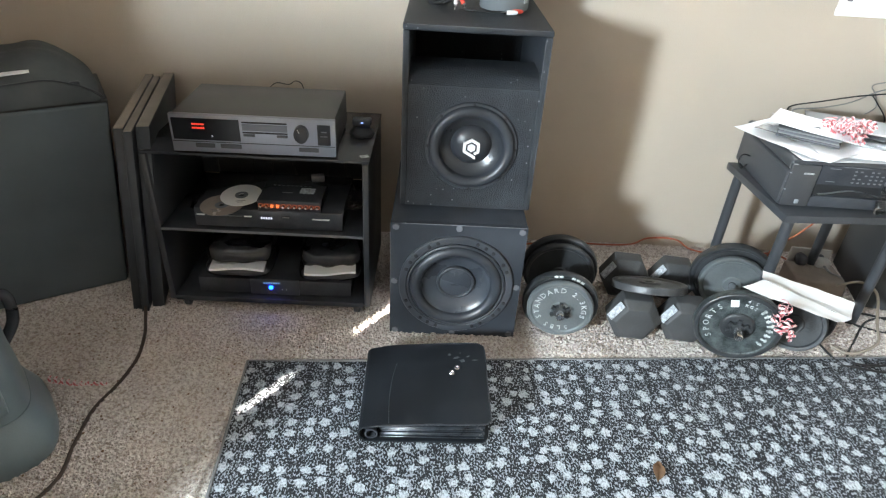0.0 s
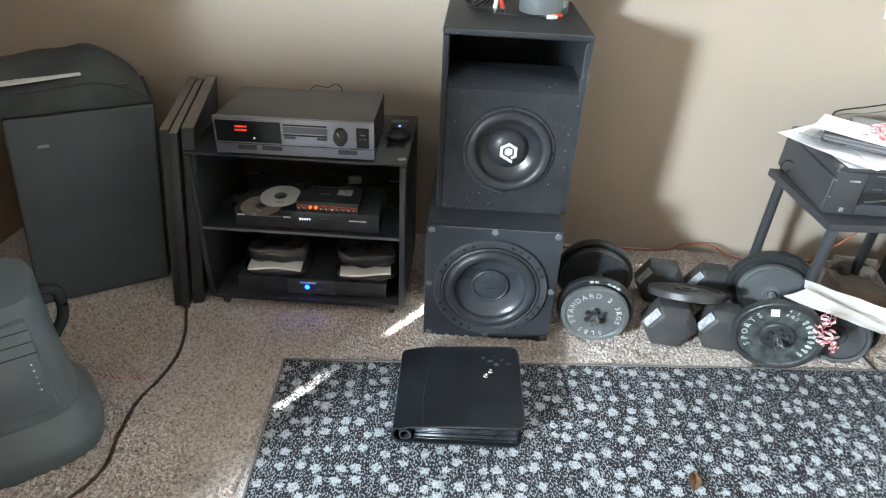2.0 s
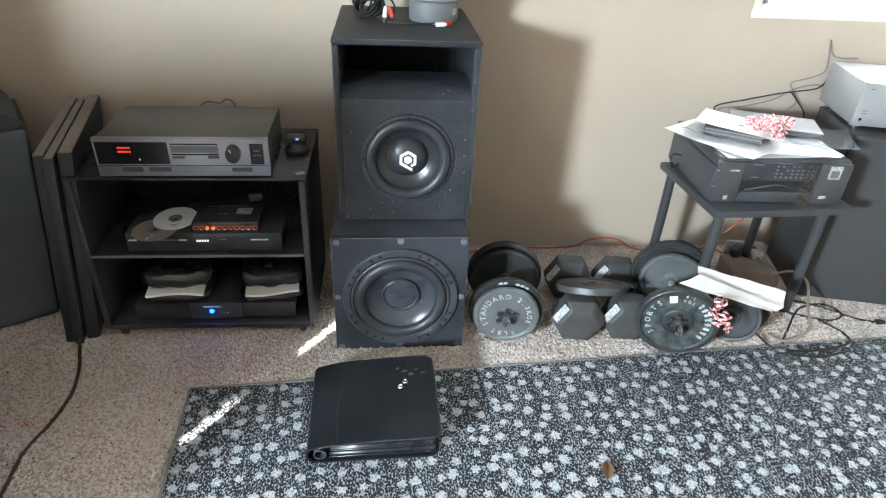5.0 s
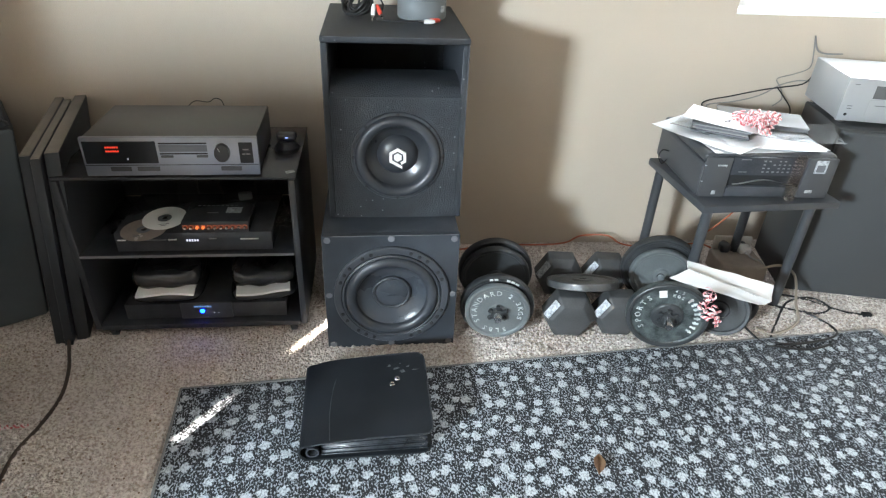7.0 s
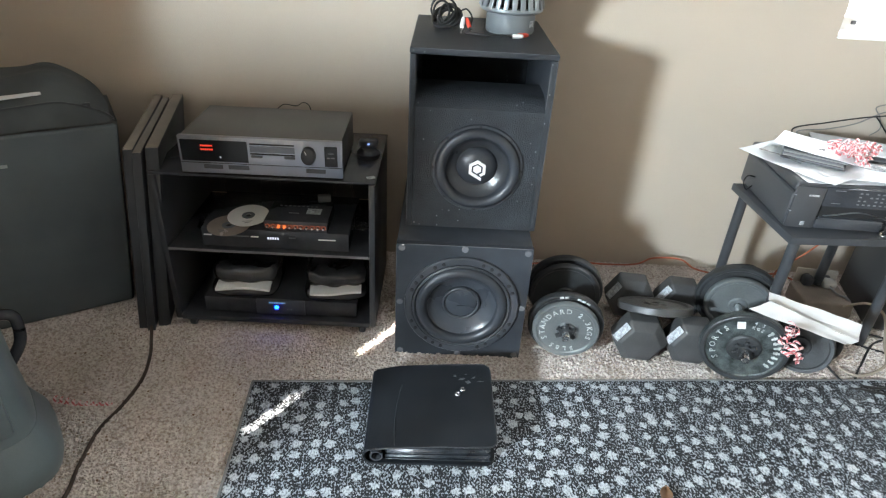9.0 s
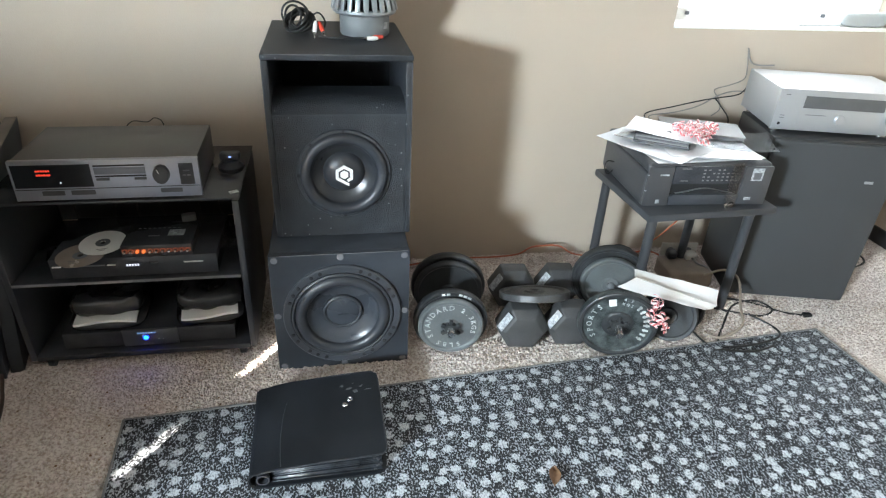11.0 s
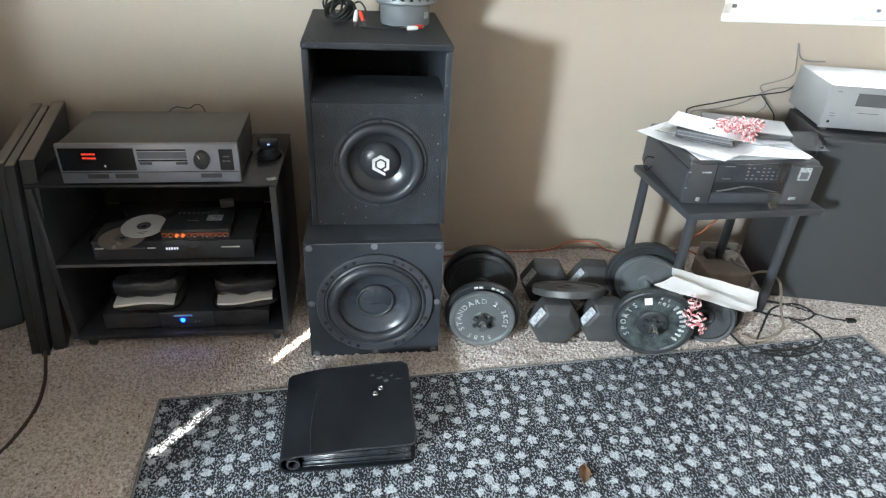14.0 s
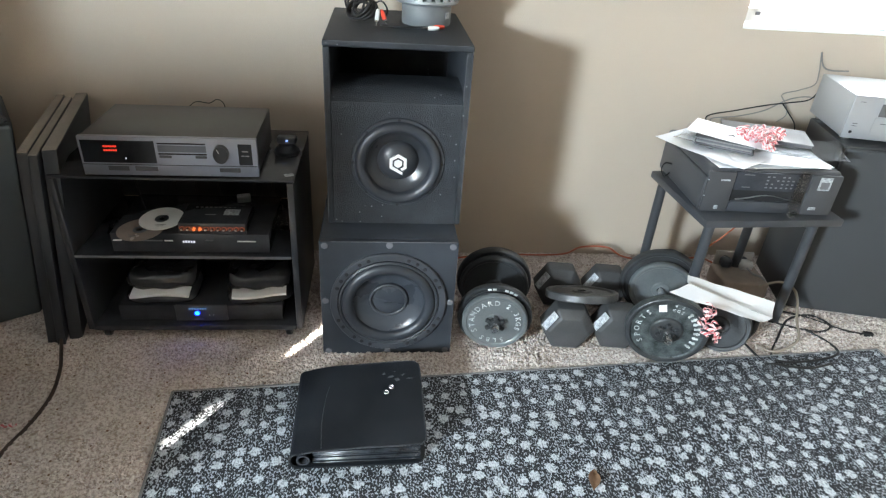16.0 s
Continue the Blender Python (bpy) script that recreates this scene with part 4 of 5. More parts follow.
# ---- boards beside the cart ----
boards = Matrix.Translation((-0.987, 0.05, 0)) @ Matrix.Rotation(radians(13.2), 4, "Z")


def slanted(bm, k):
    for v in bm.verts:
        v.co.x += k * v.co.z
    return bm


def upright_board(dx, th, dy, h, label):
    t = thing("upright_board", boards @ Matrix.Translation((dx, dy, 0)), label, "board", "boards beside the cart")
    part("board", slanted(box(0, th, 0, 0.49, 0, h - 0.003, 0.0025), 0.11), PLYWOOD, t)
    part("dusty_top", slanted(box(0.001, th - 0.001, 0.001, 0.489, h - 0.003, h, 0.001), 0.11), DUSTY, t, "dust-covered top edge")


upright_board(-0.002, 0.026, 0.002, 0.594, "black upright board with a dusty top edge")
upright_board(0.0245, 0.022, -0.012, 0.590, "black upright board with a dusty top edge")
upright_board(0.053, 0.034, 0.006, 0.596, "thicker black upright board with dusty top")


# ---- floor loudspeakers ----
def leaned(bm, k):
    for v in bm.verts:
        v.co.x += k * v.co.z
    return bm


def loudspeaker(a, b, dep, h, cloth, label, mark_x, mark_z, mark_w, k=0.0):
    a, b = Vector((*a, 0)), Vector((*b, 0))
    ang = math.atan2(b.y - a.y, b.x - a.x)
    w = (b - a).length
    t = thing("loudspeaker", Matrix.Translation(a) @ Matrix.Rotation(ang, 4, "Z"), label, "speaker", "large floor loudspeakers")
    part("cabinet", leaned(box(0, w, 0.0225, dep, 0, h, 0.005), k), CHARCOAL, t)
    part("grille", leaned(box(0.004, w - 0.004, 0, 0.022, 0.008, h - 0.005, 0.008, 3), k), cloth, t, "cloth-covered front grille")
    part("badge", leaned(box(mark_x, mark_x + mark_w, -0.002, 0.001, mark_z, mark_z + 0.009, 0.0005, 1), k), SILVER, t, "small silver badge")
    return t


loudspeaker((-1.395, 0.0), (-1.067, 0.200), 0.30, 0.605, CLOTH, "large black cloth-fronted loudspeaker under a bag", 0.075, 0.515, 0.028, 0.11)
loudspeaker((1.415, 0.236), (1.832, 0.135), 0.31, 0.61, GREYCLOTH, "large charcoal loudspeaker with silver receiver on top", 0.33, 0.475, 0.028)


def shoulder_bag():
    """A slumped black nylon bag with a rounded end."""
    ang = math.atan2(0.2, 0.328)
    t = thing("nylon_bag", Matrix.Translation((-1.352, 0.03, 0.6055)) @ Matrix.Rotation(ang, 4, "Z"), "slumped black nylon bag on the loudspeaker", "bag")
    bm = bmesh.new()
    prof = [(-0.16, 0.0), (-0.165, 0.06), (-0.15, 0.088), (0.0, 0.101), (0.12, 0.111), (0.20, 0.120), (0.255, 0.124), (0.295, 0.109), (0.335, 0.082), (0.365, 0.053), (0.382, 0.028), (0.388, 0.012), (0.38, 0.0)]
    n = 16
    rows = []
    for i in range(n + 1):
        v = i / n
        y = 0.012 + 0.27 * v
        lift = 0.55 + 0.45 * min(1, v * 2.2) - 0.25 * max(0, v - 0.75)
        rows.append([bm.verts.new((x - 0.012 * abs(v - 0.5), y, z * lift * (1 + 0.06 * noise.noise(Vector((x * 12, v * 4, 1)))))) for x, z in smoothprof(prof)])
    for r0, r1 in zip(rows, rows[1:]):
        for k in range(len(r0) - 1):
            bm.faces.new((r0[k], r0[k + 1], r1[k + 1], r1[k]))
    bm.faces.new(rows[0])
    bm.faces.new(rows[-1][::-1])
    part("bag_body", bm, NYLON, t)
    part("piping", tube([(x, 0.012, z * 0.55 + 0.002) for x, z in prof], 0.003, 6, 4), RUBBER, t)
    part("folded_paper", box(-0.06, 0.235, 0.030, 0.070, 0.075, 0.079, 0.0008, 1), PAPER, t, "folded white paper tucked on top", Matrix.Rotation(radians(3), 4, "Z") @ Matrix.Rotation(radians(-2.5), 4, "Y"))
    part("buckle", box(0.315, 0.34, 0.02, 0.032, 0.045, 0.057, 0.003), PLASTIC, t, "black plastic buckle")


def smoothprof(prof):
    return [(p.x, max(0, p.y)) for p in smooth_path([(x, z, 0) for x, z in prof], 4)]


shoulder_bag()


def silver_receiver():
    ang = math.atan2(-0.101, 0.417)
    t = thing("stereo_receiver", Matrix.Translation((1.428, 0.30, 0.6103)) @ Matrix.Rotation(ang, 4, "Z"), "silver home receiver on the charcoal loudspeaker", "receiver")
    w, d, h = 0.43, 0.27, 0.148
    part("case", box(0.002, w - 0.002, 0.012, d, 0.014, h, 0.003), SILVER, t)
    part("faceplate", box(0, w, -0.002, 0.0115, 0.012, h + 0.001, 0.004), SILVER, t)
    disp = part("display_window", box(0.085, 0.345, -0.0028, 0, 0.088, 0.128, 0.002), GREYGLASS, t, "dark grey display window")
    flap = part("front_flap", box(0.080, 0.345, -0.0035, 0, 0.030, 0.085, 0.002), SILVER, t)
    part("knob", lathe([(0, 0.008), (0.014, 0.008), (0.0165, 0.006), (0.0175, 0)], 32, Matrix.Translation((0.212, -0.0035, 0.056)) @ FRONT), SILVER, flap)
    part("print_bar", box(0.10, 0.165, -0.0042, -0.003, 0.066, 0.068, 0), GREYPAD, flap)
    part("volume_knob", lathe([(0, 0.022), (0.024, 0.022), (0.027, 0.019), (0.029, 0)], 40, Matrix.Translation((0.385, -0.002, 0.07)) @ FRONT), SILVER, t, "large silver volume knob")
    for z in (0.128, 0.060, 0.052):
        part("print_bar", box(0.02, 0.035, -0.0028, 0, z, z + 0.002, 0), GREYPAD, t)
    part("headphone_jack", lathe([(0.005, 0.002), (0.003, 0.002), (0, 0.0005)], 14, Matrix.Translation((0.022, -0.002, 0.034)) @ FRONT), HOLE, t)
    for x in (0.03, w - 0.05):
        for y in (0.03, d - 0.04):
            part("foot", lathe([(0, 0), (0.017, 0), (0.018, 0.004), (0.016, 0.0135), (0, 0.0135)], 20, Matrix.Translation((x, y, 0))), CHROME, t, "round bright foot")


GREYGLASS = material("grey_display_glass", (0.10, 0.10, 0.10), 0.2, vary=0.1)
silver_receiver()


# ---- upright appliance at the near end ----
def floor_appliance():
    t = thing("air_purifier", pose(-1.118, -0.47, 0, 0, 0, 38), "upright plastic appliance with flared foot, coloured blue-grey for haze", "air purifier")

    def loft(rows, n=40):
        bm, rings = bmesh.new(), []
        for z, a, b in rows:
            ring = []
            for k in range(n):
                c, s = math.cos(2 * math.pi * k / n), math.sin(2 * math.pi * k / n)
                ring.append(bm.verts.new((a * math.copysign(abs(c) ** 0.6, c), b * math.copysign(abs(s) ** 0.6, s), z)))
            rings.append(ring)
        for r0, r1 in zip(rings, rings[1:]):
            for k in range(n):
                bm.faces.new((r0[k], r0[(k + 1) % n], r1[(k + 1) % n], r1[k]))
        bm.faces.new(rings[0][::-1])
        bm.faces.new(rings[-1])
        return bm
    part("foot", loft([(0, 0.148, 0.155), (0.03, 0.156, 0.163), (0.06, 0.153, 0.159), (0.10, 0.136, 0.141), (0.13, 0.125, 0.129)]), PURIFIER, t, "flared foot")
    part("body", loft([(0.1305, 0.124, 0.128), (0.25, 0.116, 0.121), (0.36, 0.114, 0.119), (0.415, 0.115, 0.119), (0.433, 0.110, 0.112), (0.442, 0.092, 0.094)]), PURIFIER, t)
    part("front_panel", box(-0.08, 0.08, -0.130, -0.105, 0.16, 0.40, 0.006), PURIFIER, t)
    for k in range(5):
        part("indicator", box(0.060, 0.0625, -0.1312, -0.129, 0.22 + 0.018 * k, 0.2225 + 0.018 * k, 0), LEDWHITE, t)
    for z in (0.38, 0.35, 0.32):
        part("groove", box(-0.078, 0.078, -0.1308, -0.129, z, z + 0.002, 0), HOLE, t)
    hd = tube([(0.10, 0.05, 0.36), (0.138, 0.05, 0.35), (0.146, 0.05, 0.32), (0.138, 0.05, 0.27), (0.105, 0.05, 0.22)], 0.013, 10, 6)
    part("handle", hd, GLOSS, t, "black side handle")


floor_appliance()


# ---- table and printer ----
def side_table():
    t = thing("side_table", pose(0.914, 0.048, 0, 0, 0, 3.0), "charcoal metal side table carrying a printer", "table")
    w, d, h = 0.45, 0.37, 0.443
    part("tabletop", box(0, w, 0, d, h - 0.024, h, 0.004), TABLE, t)
    for x, y in ((0.036, 0.030), (0.036, d - 0.030), (w - 0.036, d - 0.030), (w - 0.018, 0.085)):
        part("leg", lathe([(0, 0.0), (0.015, 0), (0.016, 0.003), (0.0155, h - 0.0245)], 20, Matrix.Translation((x, y, 0))), TABLE, t)
    part("apron", box(0.04, w - 0.04, d - 0.03, d - 0.018, h - 0.05, h - 0.0245, 0.002), TABLE, t)


side_table()


def printer():
    t = thing("printer", pose(0.915, 0.105, 0.4432, 0, 0, -2.5), "matte black inkjet printer with keypad panel", "printer")
    w, d, h = 0.405, 0.345, 0.140
    part("body", box(0, w, 0.012, d, 0.0, 0.108, 0.010, 3), PRINTER, t)
    part("scanner_lid", box(0.0, w, 0.010, d - 0.004, 0.1085, h, 0.012, 3), PRINTER, t)
    part("front_left", box(0.0, 0.082, 0, 0.0115, 0.004, 0.132, 0.006), PRINTER, t)
    part("front_right", box(0.31, w, 0, 0.0115, 0.004, 0.132, 0.006), PRINTER, t)
    part("tray_front", box(0.083, 0.309, 0.001, 0.0115, 0.006, 0.036, 0.003), PLASTIC, t)
    # Dark slab stands in for the shade inside the tray opening.
    part("tray_shade_slab", box(0.084, 0.308, 0.0095, 0.0115, 0.036, 0.078, 0), HOLE, t)
    out = part("paper_tray", box(0.09, 0.30, 0.002, 0.0115, 0.0345, 0.040, 0.001), PLASTIC, t)
    sheet = bmesh.new()
    bmesh.ops.create_grid(sheet, x_segments=10, y_segments=3, size=0.5)
    for v in sheet.verts:
        v.co = Vector((0.195 + 0.19 * v.co.x, 0.006 + 0.009 * v.co.y, 0.043 + 0.018 * math.exp(-(v.co.x * 3) ** 2)))
    part("printed_sheet", sheet, FOLDER, out, "grey sheet lying in the tray")
    panel = box(0.083, 0.309, -0.004, 0.0095, 0.076, 0.132, 0.003)
    pan = part("control_panel", moved(panel, Matrix.Translation((0, -0.002, 0)) @ Matrix.Rotation(radians(-2), 4, "X") @ Matrix.Translation((0, 0.004, 0))), GLOSS, t, "glossy tilted control panel")
    up = Matrix.Translation((0, -0.002, 0)) @ Matrix.Rotation(radians(-2), 4, "X") @ Matrix.Translation((0, 0.004, 0))
    rng = random.Random(3)
    for r in range(4):
        for k in range(8):
            if rng.random() < 0.85:
                x, z = 0.175 + 0.0155 * k, 0.086 + 0.011 * r
                part("key", moved(box(x, x + 0.007, -0.0048, -0.0035, z, z + 0.004, 0), up), GREYPAD, pan)
    for z, a in ((0.124, 0.03), (0.086, 0.025)):
        part("print_bar", moved(box(0.105, 0.105 + a, -0.0046, -0.0035, z, z + 0.002, 0), up), GREYPAD, pan)
    part("maker_bar", box(0.038, 0.066, -0.001, 0.001, 0.104, 0.109, 0), STICKER, t, "pale maker's mark bar")
    part("label", box(0.040, 0.052, -0.001, 0.001, 0.014, 0.026, 0), STICKER, t, "small square pale label")
    tag = part("price_tag", box(0.335, 0.372, -0.0012, 0.001, 0.086, 0.126, 0), STICKER, t, "pale printed sticker")
    part("print_patch", box(0.341, 0.366, -0.0016, 0.001, 0.090, 0.112, 0), GREYPAD, tag)
    part("label", box(0.330, 0.352, -0.0012, 0.001, 0.022, 0.031, 0), STICKER, t)
    for z in (0.105, 0.055):
        part("clip", box(-0.0005, 0.004, -0.001, 0.003, z, z + 0.002, 0), STICKER, t)
    loop = tube([(0.0, 0.25, 0.05), (-0.025, 0.245, 0.055), (-0.035, 0.24, 0.035), (-0.02, 0.24, 0.01), (0.0, 0.25, 0.02)], 0.002, 6)
    part("cord", loop, CABLE, t)


printer()
tape = thing("tape_strip", pose(1.18, 0.094, 0.4432, 0, 0, -2.5), "strip of clear tape hanging down the printer", "tape")
part("film", box(0.0, 0.032, -0.0035, -0.003, 0.004, 0.142, 0), CLEAR, tape)
part("crumpled_end", moved(soft_pad(0.026, 0.010, 0.014, 2.2, 0.006), Matrix.Translation((0.016, -0.010, 0.0))), CLEAR, tape)

def sheet_of(name, w, d, m, mat, label, cat, curl=0.0, thick=0.0008, group="", seed=0):
    bm = bmesh.new()
    bmesh.ops.create_grid(bm, x_segments=14, y_segments=10, size=0.5)
    for v in bm.verts:
        x, y = v.co.x, v.co.y
        z = curl * (abs(2 * x) ** 2.2 * 0.6 + 0.4 * noise.noise(Vector((x * 3 + seed, y * 3, seed))))
        v.co = Vector((x * w, y * d, z))
    lo = min(v.co.z for v in bm.verts)
    for v in bm.verts:
        v.co.z -= lo
    e = bmesh.ops.extrude_face_region(bm, geom=bm.faces[:])
    for v in [g for g in e["geom"] if isinstance(g, bmesh.types.BMVert)]:
        v.co.z += thick
    return solo(name, bm, mat, m, label, cat, group)


ztop = 0.5836
P = "papers on the printer"
sheet_of("paper_sheet", 0.37, 0.27, pose(1.115, 0.25, ztop, 0, 0, 3), PAPER, "loose white paper sheet on the printer", "paper", 0.004, group=P, seed=1)
sheet_of("paper_sheet", 0.30, 0.23, pose(1.010, 0.262, ztop + 0.006, 0, 0, -58), PAPER, "creased white sheet hanging over the edge", "paper", 0.008, group=P, seed=2)
sheet_of("paper_sheet", 0.28, 0.20, pose(1.15, 0.215, ztop + 0.009, 0, 0, -10), PAPER, "loose white paper sheet on the printer", "paper", 0.005, group=P, seed=3)
sheet_of("plastic_sleeve", 0.26, 0.19, pose(1.255, 0.245, ztop + 0.012, 0, 0, -24), CLEAR, "clear plastic sleeve on the papers", "sleeve", 0.022, group=P, seed=4)
fold = thing("folder", pose(1.205, 0.345, ztop + 0.016, 0, 0, -22), "grey cardboard folder lying on the papers", "folder")
part("cover", box(-0.13, 0.13, -0.075, 0.075, 0.0, 0.003, 0.001), FOLDER, fold)
part("page_block", box(-0.127, 0.127, -0.072, 0.072, 0.0032, 0.013, 0.001), GREYPAD, fold)
part("cover", box(-0.13, 0.13, -0.075, 0.075, 0.0132, 0.0165, 0.001), FOLDER, fold)
book = thing("notebook", pose(1.03, 0.265, ztop + 0.016, 0, 0, -32), "dark ring notebook with grey pages under white card", "notebook")
part("cover", box(-0.085, 0.085, -0.06, 0.06, 0.0, 0.003, 0.001), PRINTER, book)
for k in range(4):
    part("page_block", box(-0.083 + 0.002 * (k % 2), 0.083 - 0.003 * (k % 3), -0.060 + 0.002 * (k % 2), 0.056, 0.0032 + 0.0052 * k, 0.0076 + 0.0052 * k, 0.0005, 1), (GREYPAD, FOLDER)[k % 2], book)
part("cover", box(-0.086, 0.086, -0.061, 0.06, 0.0242, 0.027, 0.001), PRINTER, book)
sheet_of("paper_sheet", 0.235, 0.15, pose(1.045, 0.275, ztop + 0.0445, 0, 2, -38), PAPER, "white card with small dark marks", "paper", 0.003, group=P, seed=6)
for x, y, a in ((1.035, 0.250, 20), (1.08, 0.285, -30)):
    solo("ink_mark", box(-0.013, 0.013, -0.002, 0.002, 0, 0.0006, 0, bm=box(-0.002, 0.002, -0.012, 0.002, 0, 0.0006, 0)), HOLE, pose(x, y, ztop + 0.0495, 0, 0, a), "small dark printed mark on paper", "print")


def curl(name, m, turns, r, length, label, group, seed=0):
    rr = random.Random(seed)
    pts, n = [], int(turns * 12)
    for i in range(n + 1):
        f = i / n
        a = 2 * math.pi * turns * f
        q = r * (0.8 + 0.35 * math.sin(3 * f + seed))
        pts.append((length * (f - 0.5), q * math.cos(a) + 0.004 * math.sin(5 * f + seed), r + q * math.sin(a) * 0.95 + 0.002))
    bm = tube(pts, 0.002, 6, 2, None, (0.0036, 0.0008))
    return solo(name, bm, RIBBON, m, label, "ribbon", group)


rr = random.Random(8)
for k in range(34):
    a = rr.uniform(0, 360)
    x, y = 1.098 + rr.gauss(0, 0.027), 0.205 + rr.gauss(0, 0.040)
    curl("curled_ribbon", pose(x, y, ztop + 0.036 + rr.uniform(-0.012, 0.030), rr.uniform(-30, 30), rr.uniform(-25, 25), a), rr.uniform(1.6, 2.6), rr.uniform(0.010, 0.014), rr.uniform(0.028, 0.05), "curled red and white striped gift ribbon", "ribbons on the printer", k)
curl("curled_ribbon", pose(-0.997, -0.272, 0.0, 0, 0, -2), 9, 0.0085, 0.155, "long curled ribbon lying on the carpet", "", 2)


# ---- weights ----
def plate_parts(parent, y0, r, th, face, rim, hub=0.02):
    """One disc weight about the local y axis, its front at y0."""
    prof = [(0.013, 0.0), (hub, 0.0), (hub + 0.006, 0.001), (hub + 0.010, -0.004), (r - 0.016, -0.005), (r - 0.012, -0.001), (r - 0.003, 0.0), (r, -0.004), (r, -th + 0.004), (r - 0.003, -th), (r - 0.012, -th + 0.001), (r - 0.016, -th + 0.005), (hub + 0.010, -th + 0.004), (hub, -th), (0.013, -th), (0.013, 0)]
    return part("weight_plate", lathe(prof, 64, Matrix.Translation((0, y0, 0)) @ FRONT), face, parent)


def bar_dumbbell(m, front, rear, length, label, words, text_mat):
    t = thing("dumbbell", m, label, "dumbbell", "plate-loaded dumbbells")
    part("bar", lathe([(0, 0), (0.010, 0.0), (0.012, -0.003), (0.012, -length + 0.003), (0.010, -length), (0, -length)], 20, FRONT), CHROME, t, "bare steel bar")
    for y, r, th, mat in front + rear:
        p = plate_parts(t, y, r, th, mat, mat)
        if words and (y, r, th, mat) == front[0]:
            for text, start, step, size in words:
                part("raised_letters", moved(ring_text(text, r * 0.70, size, start, step, 0.0), Matrix.Translation((0, y + 0.004, 0))), text_mat, p, "raised pale lettering")
    y = front[0][0] - 0.014
    c = lathe([(0.012, 0.013), (0.019, 0.012), (0.021, 0.0), (0.012, 0.0)], 24, Matrix.Translation((0, y + 0.013, 0)) @ FRONT)
    nut = part("star_collar", c, IRON, t, "black star-shaped collar nut")
    for k in range(6):
        a = radians(60 * k)
        lug = box(-0.006, 0.006, -0.005, 0.005, -0.006, 0.008, 0.002)
        part("lug", moved(lug, Matrix.Translation((0.024 * math.sin(a), y + 0.007, 0.024 * math.cos(a))) @ Matrix.Rotation(a, 4, "Y")), IRON, nut)
    return t


bar_dumbbell(pose(0.314, -0.036, 0.1135, 2, 0, -8),
             [(0.035, 0.099, 0.021, IRONGREY), (0.060, 0.1135, 0.026, IRON)], [(0.215, 0.112, 0.026, IRON), (0.245, 0.122, 0.03, IRON)], 0.36,
             "plate-loaded dumbbell with grey and black plates", [("STANDARD", -122, 17.5, 0.024), ("2.3KGS", 30, 15, 0.022), ("5LBS", 158, 17, 0.022)], PALEIRON)
bar_dumbbell(pose(0.812, -0.112, 0.126, 3, 0, -17),
             [(0.052, 0.120, 0.026, IRONWORN), (0.082, 0.100, 0.024, IRON)], [(0.26, 0.100, 0.024, IRONGREY), (0.29, 0.126, 0.03, IRON)], 0.40,
             "plate-loaded dumbbell with worn dark plates", [("SPORTS", -128, 16, 0.024)], PALEIRON)
first = [o for o in bpy.data.objects if o.name.startswith("dumbbell") and o.parent is None][0]
for a0 in (-14, -6, 14, 22, 30):
    a = radians(a0)
    part("raised_mark", moved(box(-0.0055, 0.0055, -0.001, 0.001, -0.0035, 0.0035, 0.0005, 1), Matrix.Translation((0.1055 * math.sin(a), 0.0595, 0.1055 * math.cos(a))) @ Matrix.Rotation(a, 4, "Y")), PALEIRON, first, "worn pale raised mark")
# unreadable raised marks on the worn plate
marks = bmesh.new()
for k in range(8):
    a = radians(38 + 12 * k)
    mk = box(-0.0028, 0.0028, -0.0045, 0.0, -0.009, 0.009, 0.001)
    merge(mk, box(-0.0052, 0.0052, -0.004, 0.0, 0.003 - 0.004 * (k % 3), 0.007 - 0.004 * (k % 3), 0.001))
    merge(marks, moved(mk, Matrix.Translation((0.086 * math.sin(a), 0.0, 0.086 * math.cos(a))) @ Matrix.Rotation(a, 4, "Y")))
worn = [o for o in bpy.data.objects if o.name.startswith("dumbbell") and o.parent is None][-1]
part("raised_mark", marks, PALEIRON, worn, "raised worn marks", Matrix.Translation((0, 0.057, 0)))
part("rim_band", lathe([(0.105, 0.0), (0.107, 0.003), (0.116, 0.0035), (0.1195, 0.001), (0.1195, -0.004)], 64, Matrix.Translation((0, 0.0515, 0)) @ FRONT), IRON, worn, "black outer rim of the plate")
part("hub_ring", lathe([(0.020, 0.002), (0.040, 0.003), (0.046, 0.0), (0.048, -0.004)], 48, Matrix.Translation((0, 0.0515, 0)) @ FRONT), IRON, worn, "black hub ring of the plate")
for text, rad, a0, da in (("4.5", 0.094, 4, 6.5), ("KGS", 0.078, 3, 9.5)):
    part("raised_letters", moved(ring_text(text, rad, 0.014, a0, da, 0.0), Matrix.Translation((0, 0.056, 0))), PALEIRON, worn, "raised pale lettering")
part("label", box(-0.011, 0.011, -0.001, 0.001, -0.012, 0.012, 0), WHITE, worn, "small white sticker", Matrix.Translation((-0.028, 0.056, 0.078)) @ Matrix.Rotation(radians(-14), 4, "Y"))


